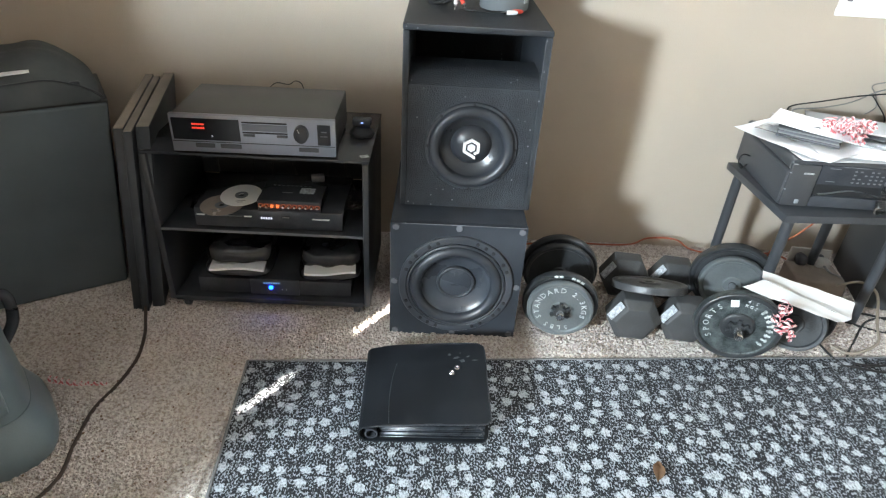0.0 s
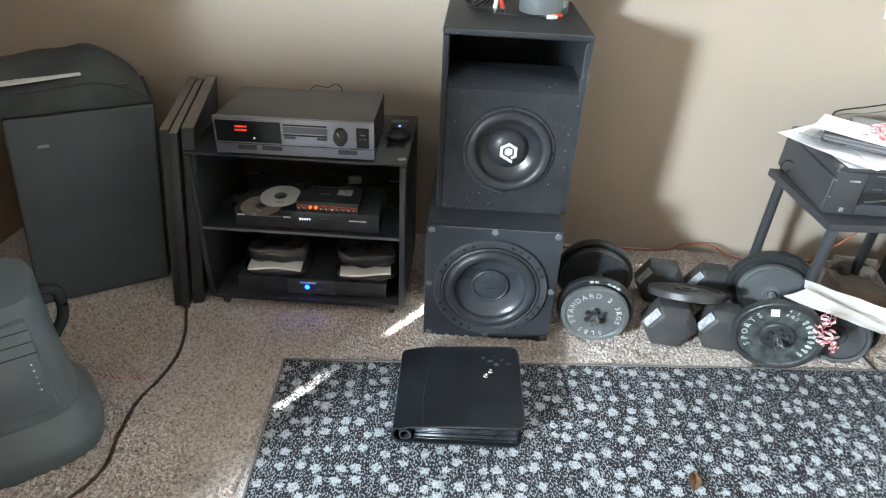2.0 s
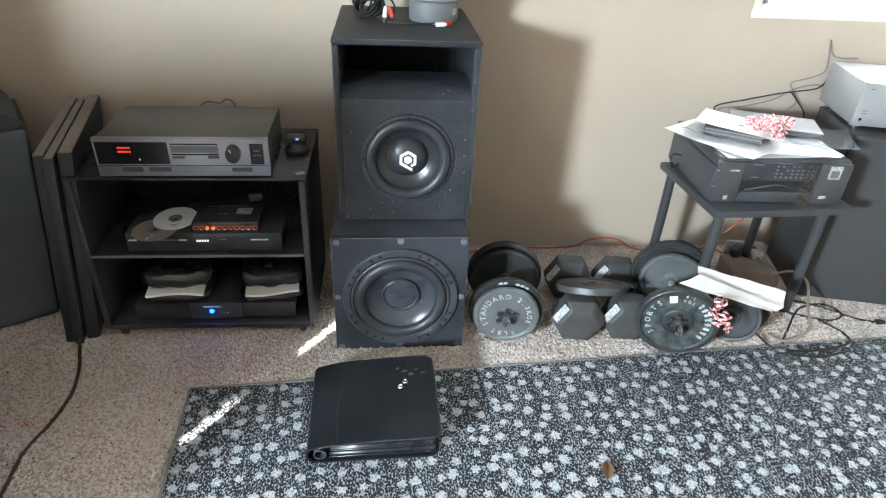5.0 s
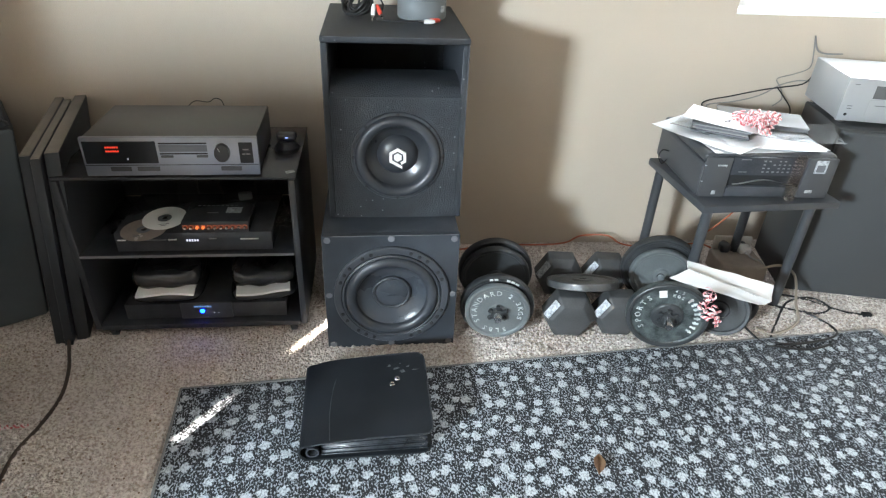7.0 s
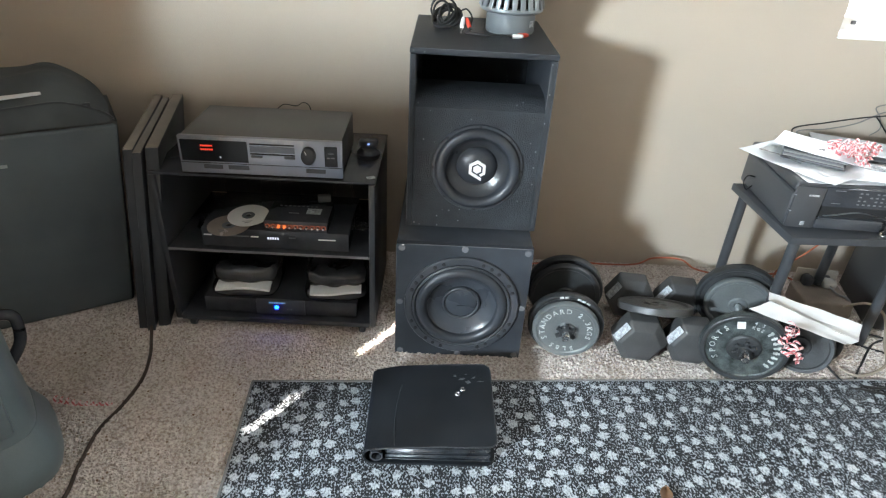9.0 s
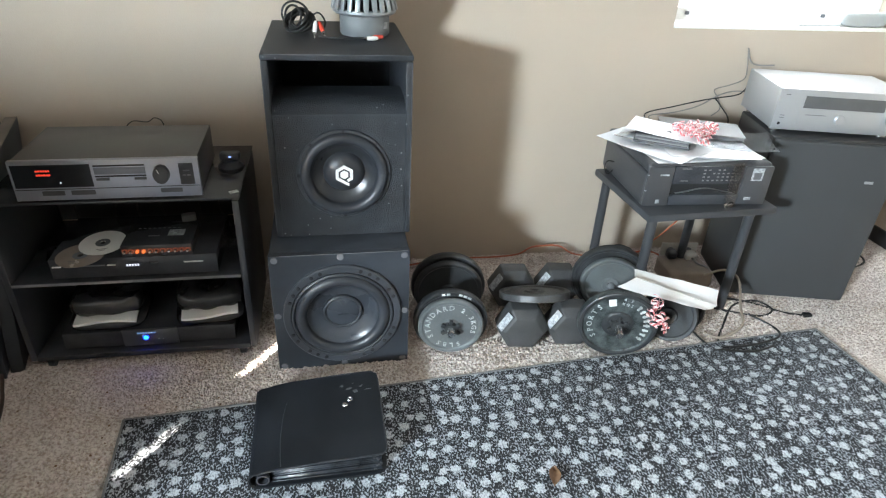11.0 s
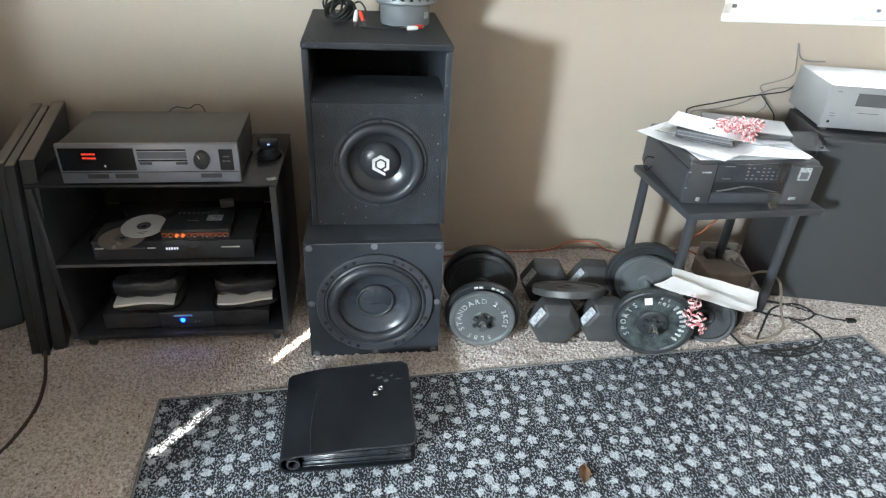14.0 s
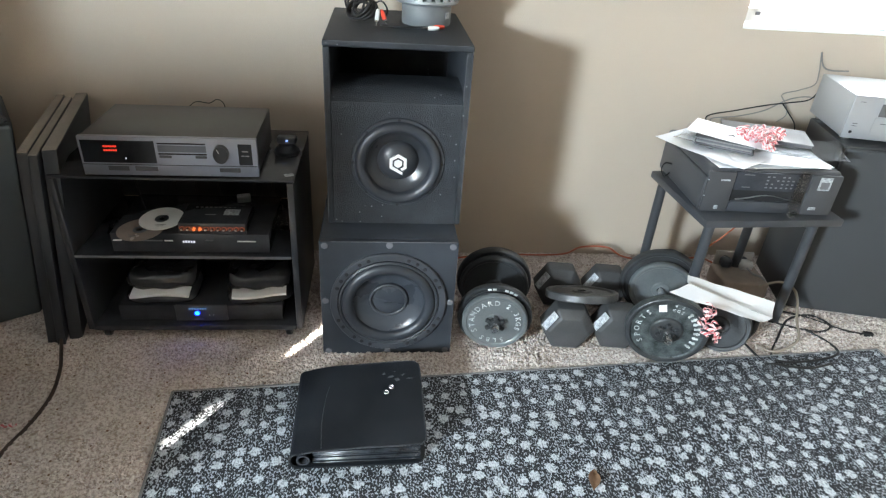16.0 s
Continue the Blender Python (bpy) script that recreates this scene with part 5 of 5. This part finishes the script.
def hex_head(y0, y1, r):
    """A six-sided head about y, chamfered at both ends, standing on a flat side."""
    bm, rings = bmesh.new(), []
    for y, q in ((y0, 0.70), (y0 + 0.024, 1.0), (y1 - 0.024, 1.0), (y1, 0.70)):
        rings.append([bm.verts.new((q * r * math.cos(radians(60 * k)), y, q * r * math.sin(radians(60 * k)))) for k in range(6)])
    for a, b in zip(rings, rings[1:]):
        for k in range(6):
            bm.faces.new((a[k], a[(k + 1) % 6], b[(k + 1) % 6], b[k]))
    bm.faces.new(rings[0])
    bm.faces.new(rings[-1][::-1])
    bmesh.ops.bevel(bm, geom=bm.edges[:], offset=0.004, segments=2, affect="EDGES", profile=0.5)
    return bm


def hex_dumbbell(m, r, label):
    t = thing("hex_dumbbell", m, label, "dumbbell", "hex dumbbells")
    part("head", hex_head(0, 0.10, r), HEXRUB, t)
    part("head", hex_head(0.225, 0.325, r), HEXRUB, t)
    part("handle", lathe([(0.013, -0.095), (0.016, -0.13), (0.0175, -0.1625), (0.016, -0.195), (0.013, -0.23)], 20, FRONT), CHROME, t, "steel handle")
    # stickers on the slanted upper-left end face of each head
    for y in (0.0, 0.225):
        c = Vector((-0.85 * r * math.cos(radians(30)), y + 0.0105, 0.85 * r * math.sin(radians(30))))
        e1 = Vector((math.cos(radians(60)), 0, math.sin(radians(60))))
        ax = Vector((-math.cos(radians(30)), 0, math.sin(radians(30))))
        e2 = (Vector((0, 0.024, 0)) + ax * (0.30 * r * math.cos(radians(30)))).normalized()
        nn = e1.cross(e2)
        if nn.y > 0:
            nn = -nn
        mm = Matrix((e1, e2, nn)).transposed().to_4x4()
        mm.translation = c + nn * 0.0012
        part("sticker", box(-0.031, 0.031, -0.0115, 0.0115, -0.0006, 0.0006, 0), STICKER, t, "worn white weight sticker", mm)


hex_dumbbell(pose(0.555, -0.002, 0.0735, 0, 0, -7), 0.0845, "black rubber hex dumbbell with white sticker")
hex_dumbbell(pose(0.713, -0.004, 0.0715, 0, 0, -9), 0.0825, "black rubber hex dumbbell with worn sticker")
flat = thing("weight_plate", pose(0.612, 0.106, 0.146, -25, 1, 0), "dark iron disc resting tilted on dumbbells", "weight plate")
part("disc", lathe([(0.014, 0.012), (0.03, 0.013), (0.036, 0.008), (0.092, 0.007), (0.098, 0.012), (0.110, 0.012), (0.113, 0.009), (0.113, -0.009), (0.110, -0.012), (0.014, -0.012), (0.014, 0.012)], 64), IRONMID, flat)
for x, y, r, yaw, lean, lab in ((1.050, 0.020, 0.090, -38, -10, "black iron disc leaning beside a dumbbell"), (1.120, 0.070, 0.080, -42, -14, "dark brown iron disc leaning behind another")):
    t = thing("weight_plate", pose(x, y, r * math.cos(radians(lean)) + 0.003, lean, 0, yaw), lab, "weight plate", "leaning discs")
    plate_parts(t, -0.012, r, 0.024, IRON, IRON)

def letter(name, corners, fold, seed):
    """A creased sheet between two long edges, with a fold line lifted by fold along its middle."""
    a0, a1, b0, b1 = (Vector(c) for c in corners)
    bm, rows = bmesh.new(), []
    for i in range(15):
        u = i / 14
        row = []
        for k in range(7):
            v = k / 6
            p = (a0.lerp(a1, u)).lerp(b0.lerp(b1, u), v)
            p.z += fold * (1 - abs(2 * v - 1)) + 0.003 * noise.noise(Vector((u * 5 + seed, v * 3, 1.5)))
            row.append(bm.verts.new(p))
        rows.append(row)
    for r0, r1 in zip(rows, rows[1:]):
        for k in range(6):
            bm.faces.new((r0[k], r0[k + 1], r1[k + 1], r1[k]))
    e = bmesh.ops.extrude_face_region(bm, geom=bm.faces[:])
    for v in [g for g in e["geom"] if isinstance(g, bmesh.types.BMVert)]:
        v.co += Vector((0, 0.0004, 0.0009))
    return part(name, bm, PAPER, folded)


folded = thing("folded_paper", Matrix(), "folded white letter lying over the weights", "paper")
letter("leaflet", ((0.798, -0.062, 0.269), (1.115, -0.056, 0.158), (0.867, -0.035, 0.281), (1.176, -0.03, 0.15)), -0.003, 1)
letter("leaflet", ((0.867, -0.035, 0.281), (1.176, -0.03, 0.15), (0.881, 0.005, 0.286), (1.193, 0.005, 0.186)), -0.012, 3)
for k in range(9):
    curl("curled_ribbon", pose(0.888 + 0.006 * k + 0.016 * (k % 2), -0.108 - 0.004 * (k % 3), 0.236 - 0.0115 * k, 10, 70 - 35 * (k % 2), 40 * k), 2.0, 0.0125, 0.030, "curled red and white ribbon over the weights", "ribbons on the weights", 20 + k)


# ---- binder on the rug ----
def binder():
    t = thing("binder", pose(-0.224, -0.432, 0.0118, 0, 0, 1.2), "thick black leatherette disc binder lying closed", "binder")
    w, d = 0.315, 0.285

    def cover(z, warp):
        bm = bmesh.new()
        n, r = 18, 0.028
        bmesh.ops.create_grid(bm, x_segments=n, y_segments=n, size=0.5)
        for v in bm.verts:
            x, y = (v.co.x + 0.5) * w, (v.co.y + 0.5) * d
            for cy in (r, d - r):
                if x > w - r and ((cy == r and y < r) or (cy > r and y > d - r)):
                    p = Vector((x - (w - r), y - cy))
                    k = max(abs(p.x), abs(p.y))
                    if p.length > 1e-6:
                        p = p.normalized() * k
                    x, y = w - r + p.x, cy + p.y
            v.co = Vector((x, y, z + warp(x / w, y / d)))
        e = bmesh.ops.extrude_face_region(bm, geom=bm.faces[:])
        for v in [g for g in e["geom"] if isinstance(g, bmesh.types.BMVert)]:
            v.co.z += 0.0055
        return bm
    top = lambda u, v: 0.013 * u + 0.010 * u * v - 0.008 * math.exp(-((u - 0.0) * 9) ** 2) + 0.004 * math.sin(3 * u) - 0.004 * (1 - v) * u + 0.0015 * noise.noise(Vector((u * 5, v * 5, 2)))
    part("front_cover", cover(0.052, top), LEATHER, t)
    part("back_cover", cover(0.0, lambda u, v: 0.0), LEATHER, t)
    part("spine", tube([(0.004, 0.002, 0.004), (-0.008, 0.002, 0.018), (-0.009, 0.002, 0.035), (0.003, 0.002, 0.0475)], 0.0, 4, 6, None, (0.003, 0.003)), LEATHER, t)
    sp = bmesh.new()
    arc = [(0.006, 0.002), (-0.007, 0.010), (-0.011, 0.026), (-0.008, 0.042), (0.006, 0.050)]
    rows = [[sp.verts.new((x, y, z)) for x, z in arc] for y in (0.0, d * 0.33, d * 0.66, d)]
    for r0, r1 in zip(rows, rows[1:]):
        for k in range(len(arc) - 1):
            sp.faces.new((r0[k], r0[k + 1], r1[k + 1], r1[k]))
    ex = bmesh.ops.extrude_face_region(sp, geom=sp.faces[:])
    for v in [g for g in ex["geom"] if isinstance(g, bmesh.types.BMVert)]:
        v.co.x += 0.004
    part("spine", sp, LEATHER, t)
    rg = random.Random(4)
    for k in range(9):
        z = 0.0075 + 0.0044 * k
        x0 = 0.045 + rg.uniform(-0.004, 0.004)
        part("sleeve", box(x0, w - 0.012 - rg.uniform(0, 0.010), 0.006 + rg.uniform(0, 0.006), d - 0.008, z, z + 0.0022 + rg.uniform(0, 0.0016), 0.001, 1), PAGES, t, "clear disc sleeve", Matrix.Rotation(radians(-0.26 * k), 4, "Y"))
    part("ring", lathe([(0.012, 0.004), (0.016, 0.004), (0.016, -0.05), (0.012, -0.05), (0.012, 0.004)], 24, Matrix.Translation((0.022, 0.004, 0.027)) @ FRONT), GLOSS, t, "dark rolled spine tube")
    part("seam", tube([(0.065, 0.004, 0.0615), (0.062, d * 0.3, 0.0625), (0.068, d * 0.6, 0.063), (0.082, d * 0.85, 0.0635), (0.086, d - 0.004, 0.0635)], 0.0011, 6, 6), RUBBER, t, "curved stitched seam")
    edge = [(0.02, 0.0015), (w * 0.5, 0.001), (w - 0.03, 0.002), (w - 0.006, 0.010), (w - 0.001, 0.035), (w - 0.001, d * 0.5), (w - 0.001, d - 0.03), (w - 0.01, d - 0.008), (w - 0.035, d - 0.001), (w * 0.5, d - 0.001), (0.02, d - 0.001)]
    part("piping", tube([(x, y, 0.056 + top(x / w, y / d)) for x, y in edge], 0.0022, 6, 4), RUBBER, t)
    for x, y in ((0.222, 0.172), (0.236, 0.190)):
        part("eyelet", lathe([(0.0035, 0.0), (0.0045, 0.0016), (0.0065, 0.0016), (0.0075, 0)], 18, Matrix.Translation((x, y, 0.0578 + top(x / w, y / d)))), CHROME, t, "small bright eyelet")
    for x, y, a, b, yaw in ((0.236, 0.228, 0.030, 0.012, 20), (0.252, 0.216, 0.018, 0.022, 60), (0.218, 0.240, 0.016, 0.010, 0), (0.268, 0.232, 0.018, 0.010, 35), (0.247, 0.245, 0.008, 0.004, 10), (0.285, 0.218, 0.024, 0.006, 5)):
        bm = bmesh.new()
        vs = [bm.verts.new((a * math.cos(k) * rg.uniform(0.4, 1) / 2, b * math.sin(k) * rg.uniform(0.4, 1) / 2, 0)) for k in [2 * math.pi * i / 9 for i in range(9)]]
        bm.faces.new(vs)
        part("scuff", bm, SCUFF, t, "pale scuffed patch", Matrix.Translation((x, y, 0.0581 + top(x / w, y / d))) @ Matrix.Rotation(radians(yaw), 4, "Z"))


SCUFF = material("scuffed_glue", (0.09, 0.095, 0.10), 0.5, vary=0.5, scale=300)
binder()

# ---- cords and small things ----
solo("cable", tube([(-0.945, 0.075, 0.07), (-0.948, 0.05, 0.02), (-0.935, 0.01, 0.006), (-0.905, -0.07, 0.005), (-0.885, -0.17, 0.005), (-0.893, -0.27, 0.005), (-0.913, -0.36, 0.005), (-0.905, -0.47, 0.005), (-0.895, -0.58, 0.005), (-0.96, -0.70, 0.005), (-1.02, -0.74, 0.005)], 0.005, 8), BROWNCABLE, Matrix(), "dark brown power cord on the carpet", "cable")
G = "cords on the floor"
solo("cable", tube([(1.30, 0.16, 0.004), (1.45, 0.09, 0.004), (1.53, 0.12, 0.004), (1.50, 0.18, 0.004), (1.40, 0.16, 0.004), (1.30, 0.06, 0.004), (1.22, -0.04, 0.004), (1.28, -0.075, 0.015), (1.42, -0.05, 0.015), (1.47, 0.01, 0.004), (1.42, 0.10, 0.008)], 0.004, 8), CABLE, Matrix(), "looped black power cord on the carpet", "cable", G)
solo("cable", tube([(1.26, 0.20, 0.004), (1.36, 0.20, 0.012), (1.46, 0.18, 0.004), (1.56, 0.10, 0.004), (1.62, 0.075, 0.005)], 0.004, 8), CABLE, Matrix(), "black power cord with bare plug end", "cable", G)
solo("plug", box(-0.016, 0.016, -0.009, 0.009, 0, 0.014, 0.004), CABLE, pose(1.635, 0.072, 0.0, 0, 0, -12), "black power plug on the carpet", "plug")
solo("cable", tube([(1.15, 0.02, 0.02), (1.18, -0.06, 0.006), (1.21, -0.085, 0.015), (1.30, -0.105, 0.016), (1.39, -0.085, 0.016)], 0.0035, 8), CABLE, Matrix(), "black power cord reaching onto the rug", "cable", G)
solo("cable", tube([(1.95, 0.33, 0.004), (2.08, 0.36, 0.004), (2.16, 0.40, 0.006), (2.17, 0.47, 0.01), (2.10, 0.53, 0.02)], 0.004, 8), CABLE, Matrix(), "black cord behind the loudspeaker", "cable", G)
solo("cable", tube([(0.24, 0.52, 0.02), (0.42, 0.54, 0.03), (0.60, 0.555, 0.02), (0.70, 0.56, 0.025), (0.76, 0.56, 0.055), (0.86, 0.55, 0.06), (0.93, 0.55, 0.02), (1.05, 0.52, 0.015), (1.12, 0.48, 0.05), (1.20, 0.46, 0.07), (1.27, 0.42, 0.05)], 0.0035, 8), ORANGE, Matrix(), "orange extension cord along the wall", "cable")
solo("cable", tube([(1.18, 0.45, 0.02), (1.16, 0.43, 0.10), (1.22, 0.40, 0.20), (1.28, 0.42, 0.26), (1.29, 0.45, 0.36)], 0.003, 8), ORANGE, Matrix(), "thin orange cord hanging from the printer", "cable")
solo("cable", tube([(1.33, 0.27, 0.07), (1.39, 0.25, 0.10), (1.42, 0.20, 0.09), (1.36, 0.08, 0.06), (1.32, 0.00, 0.04), (1.24, -0.02, 0.012), (1.20, 0.02, 0.006)], 0.0045, 8), TAN, Matrix(), "tan flat appliance cord", "cable")
solo("cable", tube([(1.16, 0.57, 0.54), (1.13, 0.585, 0.585), (1.24, 0.59, 0.61), (1.35, 0.585, 0.635), (1.42, 0.585, 0.645), (1.49, 0.58, 0.66), (1.52, 0.58, 0.70)], 0.0025, 8), CABLE, Matrix(), "black cord rising against the wall", "cable")
solo("cable", tube([(1.40, 0.585, 0.64), (1.43, 0.58, 0.61), (1.47, 0.575, 0.56), (1.46, 0.56, 0.48)], 0.0022, 8), CABLE, Matrix(), "black cord dropping behind the printer", "cable")
solo("cable", tube([(1.482, 0.592, 0.822), (1.503, 0.59, 0.778), (1.535, 0.585, 0.764), (1.593, 0.575, 0.766)], 0.0028, 8), GREYCABLE, Matrix(), "grey cord behind the silver receiver", "cable")
solo("cable", tube([(1.482, 0.594, 0.822), (1.497, 0.592, 0.76), (1.500, 0.592, 0.713), (1.45, 0.592, 0.69), (1.391, 0.592, 0.672), (1.415, 0.592, 0.64), (1.431, 0.59, 0.60), (1.40, 0.585, 0.575)], 0.0019, 8), GREYCABLE, Matrix(), "thin grey cord looping down the wall", "cable")

PALEBOX = material("dusty_pale_plastic", (0.42, 0.39, 0.35), 0.5, vary=0.15, scale=60)
DUSTBOX = material("dusty_brown_plastic", (0.23, 0.185, 0.15), 0.6, vary=0.2, scale=50, bump=0.2)
strip = thing("surge_protector", pose(1.30, 0.37, 0.0, 0, 0, -6), "dusty brown power box with white socket plate", "power strip")
part("body", box(-0.085, 0.085, -0.085, 0.05, 0, 0.070, 0.010, 3), DUSTBOX, strip)
plate = part("socket_plate", box(-0.072, 0.072, 0.052, 0.060, 0.0, 0.122, 0.004), PALEBOX, strip, "white upright socket plate")
for x in (-0.035, 0.035):
    part("socket", lathe([(0, 0.002), (0.014, 0.002), (0.016, 0.0)], 18, Matrix.Translation((x, 0.052, 0.088)) @ FRONT), GREYPAD, plate)
part("black_plug", box(-0.055, -0.018, 0.014, 0.0515, 0.068, 0.104, 0.010, 3), PLASTIC, strip, "black plug")
part("white_plug", box(0.012, 0.062, 0.008, 0.0515, 0.064, 0.098, 0.012, 3), PALEBOX, strip, "pale plug adapter")
part("plug_cord", tube([(0.037, 0.008, 0.080), (0.045, -0.03, 0.078), (0.07, -0.05, 0.076), (0.088, -0.06, 0.05), (0.09, -0.07, 0.01)], 0.004, 8), GREYCABLE, strip, "grey cord of the adapter")
solo("charger_brick", box(-0.03, 0.03, -0.022, 0.022, 0, 0.095, 0.008), PLASTIC, pose(1.045, 0.385, 0.0, 0, 0, 20), "black charger brick beside the wall", "adapter")
lump = bmesh.new()
bmesh.ops.create_icosphere(lump, subdivisions=3, radius=0.05)
for v in lump.verts:
    v.co *= 1 + 0.4 * noise.noise(v.co * 25 + Vector((3, 1, 2)))
    v.co.z = max(v.co.z, -0.035)
solo("work_glove", lump, NYLON, pose(1.045, 0.38, 0.118) @ Matrix.Scale(0.66, 4), "crumpled black glove on a charger brick", "glove")

leaf = bmesh.new()
bmesh.ops.create_grid(leaf, x_segments=12, y_segments=8, size=0.5)
for v in leaf.verts:
    u, w2 = v.co.x + 0.5, v.co.y * 2
    half = 0.014 * math.sin(math.pi * min(1, u * 1.02)) ** 0.7 + 0.0008
    v.co = Vector(((u - 0.5) * 0.062, w2 * half, 0.010 * abs(w2) ** 1.5 + 0.004 * math.sin(5 * u) + 0.003 * noise.noise(Vector((u * 9, w2 * 4, 1)))))
lo = min(v.co.z for v in leaf.verts)
for v in leaf.verts:
    v.co.z -= lo
e = bmesh.ops.extrude_face_region(leaf, geom=leaf.faces[:])
for v in [g for g in e["geom"] if isinstance(g, bmesh.types.BMVert)]:
    v.co.z += 0.0006
solo("dry_leaf", leaf, LEAF, pose(0.492, -0.494, 0.0112, 0, 0, 72), "curled dry brown leaf on the rug", "leaf")

pch = soft_pad(0.20, 0.06, 0.05, 9.1, 0.006)
solo("soft_pouch", pch, POUCH, pose(1.945, 0.635, WZ0 + 0.0122, 0, 0, 0), "soft grey pouch lying on the window sill", "pouch")
solo("paper_roll", tube([(-0.085, 0, 0.009), (0.085, 0, 0.009)], 0.009, 16, 1), PAPER, pose(1.76, 0.625, WZ0 + 0.0122), "white paper roll on the window sill", "paper")

# raised tufts of the carpet where the camera passes it
def tufts(x0, x1, y0, y1, step, seed):
    rs = np.random.RandomState(seed)
    nx, ny = int((x1 - x0) / step), int((y1 - y0) / step)
    gx, gy = np.meshgrid(np.linspace(x0, x1, nx), np.linspace(y0, y1, ny))
    h = rs.rand(ny, nx)
    h = 0.55 * h + 0.45 * (np.roll(h, 1, 0) + np.roll(h, 1, 1) + np.roll(h, -1, 0) + np.roll(h, -1, 1)) / 4
    h = np.clip((h - 0.30) / 0.4, 0, 1)
    co = np.stack([gx + rs.uniform(-0.3, 0.3, gx.shape) * step, gy + rs.uniform(-0.3, 0.3, gx.shape) * step, 0.0005 + 0.0065 * h], -1).reshape(-1, 3)
    i = (np.arange(ny - 1)[:, None] * nx + np.arange(nx - 1)[None, :]).reshape(-1)
    quads = np.stack([i, i + 1, i + nx + 1, i + nx], -1)
    me = bpy.data.meshes.new("carpet_tufts")
    me.from_pydata(co, [], quads)
    me.materials.append(CARPET)
    return tagged(new("carpet_tufts", me), "raised cut tufts of the beige carpet", "carpet", "", "stuff")


tufts(-1.50, -0.575, -1.00, 0.595, 0.0042, 1)
tufts(-0.575, 2.30, -0.165, 0.595, 0.0042, 2)

# carpet debris: small dark crumbs, past counting
crumbs = bmesh.new()
rg = random.Random(21)
for k in range(260):
    x, y, s = rg.uniform(-1.15, -0.25), rg.uniform(-0.75, 0.08), rg.uniform(0.0014, 0.0036)
    b = bmesh.new()
    bmesh.ops.create_icosphere(b, subdivisions=1, radius=s)
    for v in b.verts:
        v.co.z *= 0.5
    merge(crumbs, moved(b, Matrix.Translation((x, y, 0.005 + s * 0.3))))
solo("carpet_crumbs", crumbs, LEAF, Matrix(), "scattered small dark crumbs on the carpet", "debris", kind="stuff")
solo("cable", tube([(1.19, 0.575, 0.545), (1.15, 0.59, 0.575), (1.25, 0.592, 0.588), (1.34, 0.59, 0.612), (1.41, 0.588, 0.652), (1.47, 0.586, 0.668), (1.53, 0.584, 0.665)], 0.0022, 8), GREYCABLE, Matrix(), "grey cord slung beside the black one", "cable")
sheet_of("plastic_sleeve", 0.15, 0.12, pose(0.965, 0.30, ztop + 0.018, 0, -6, 48), CLEAR, "crumpled clear plastic sleeve beside the notebook", "sleeve", 0.020, group=P, seed=9)
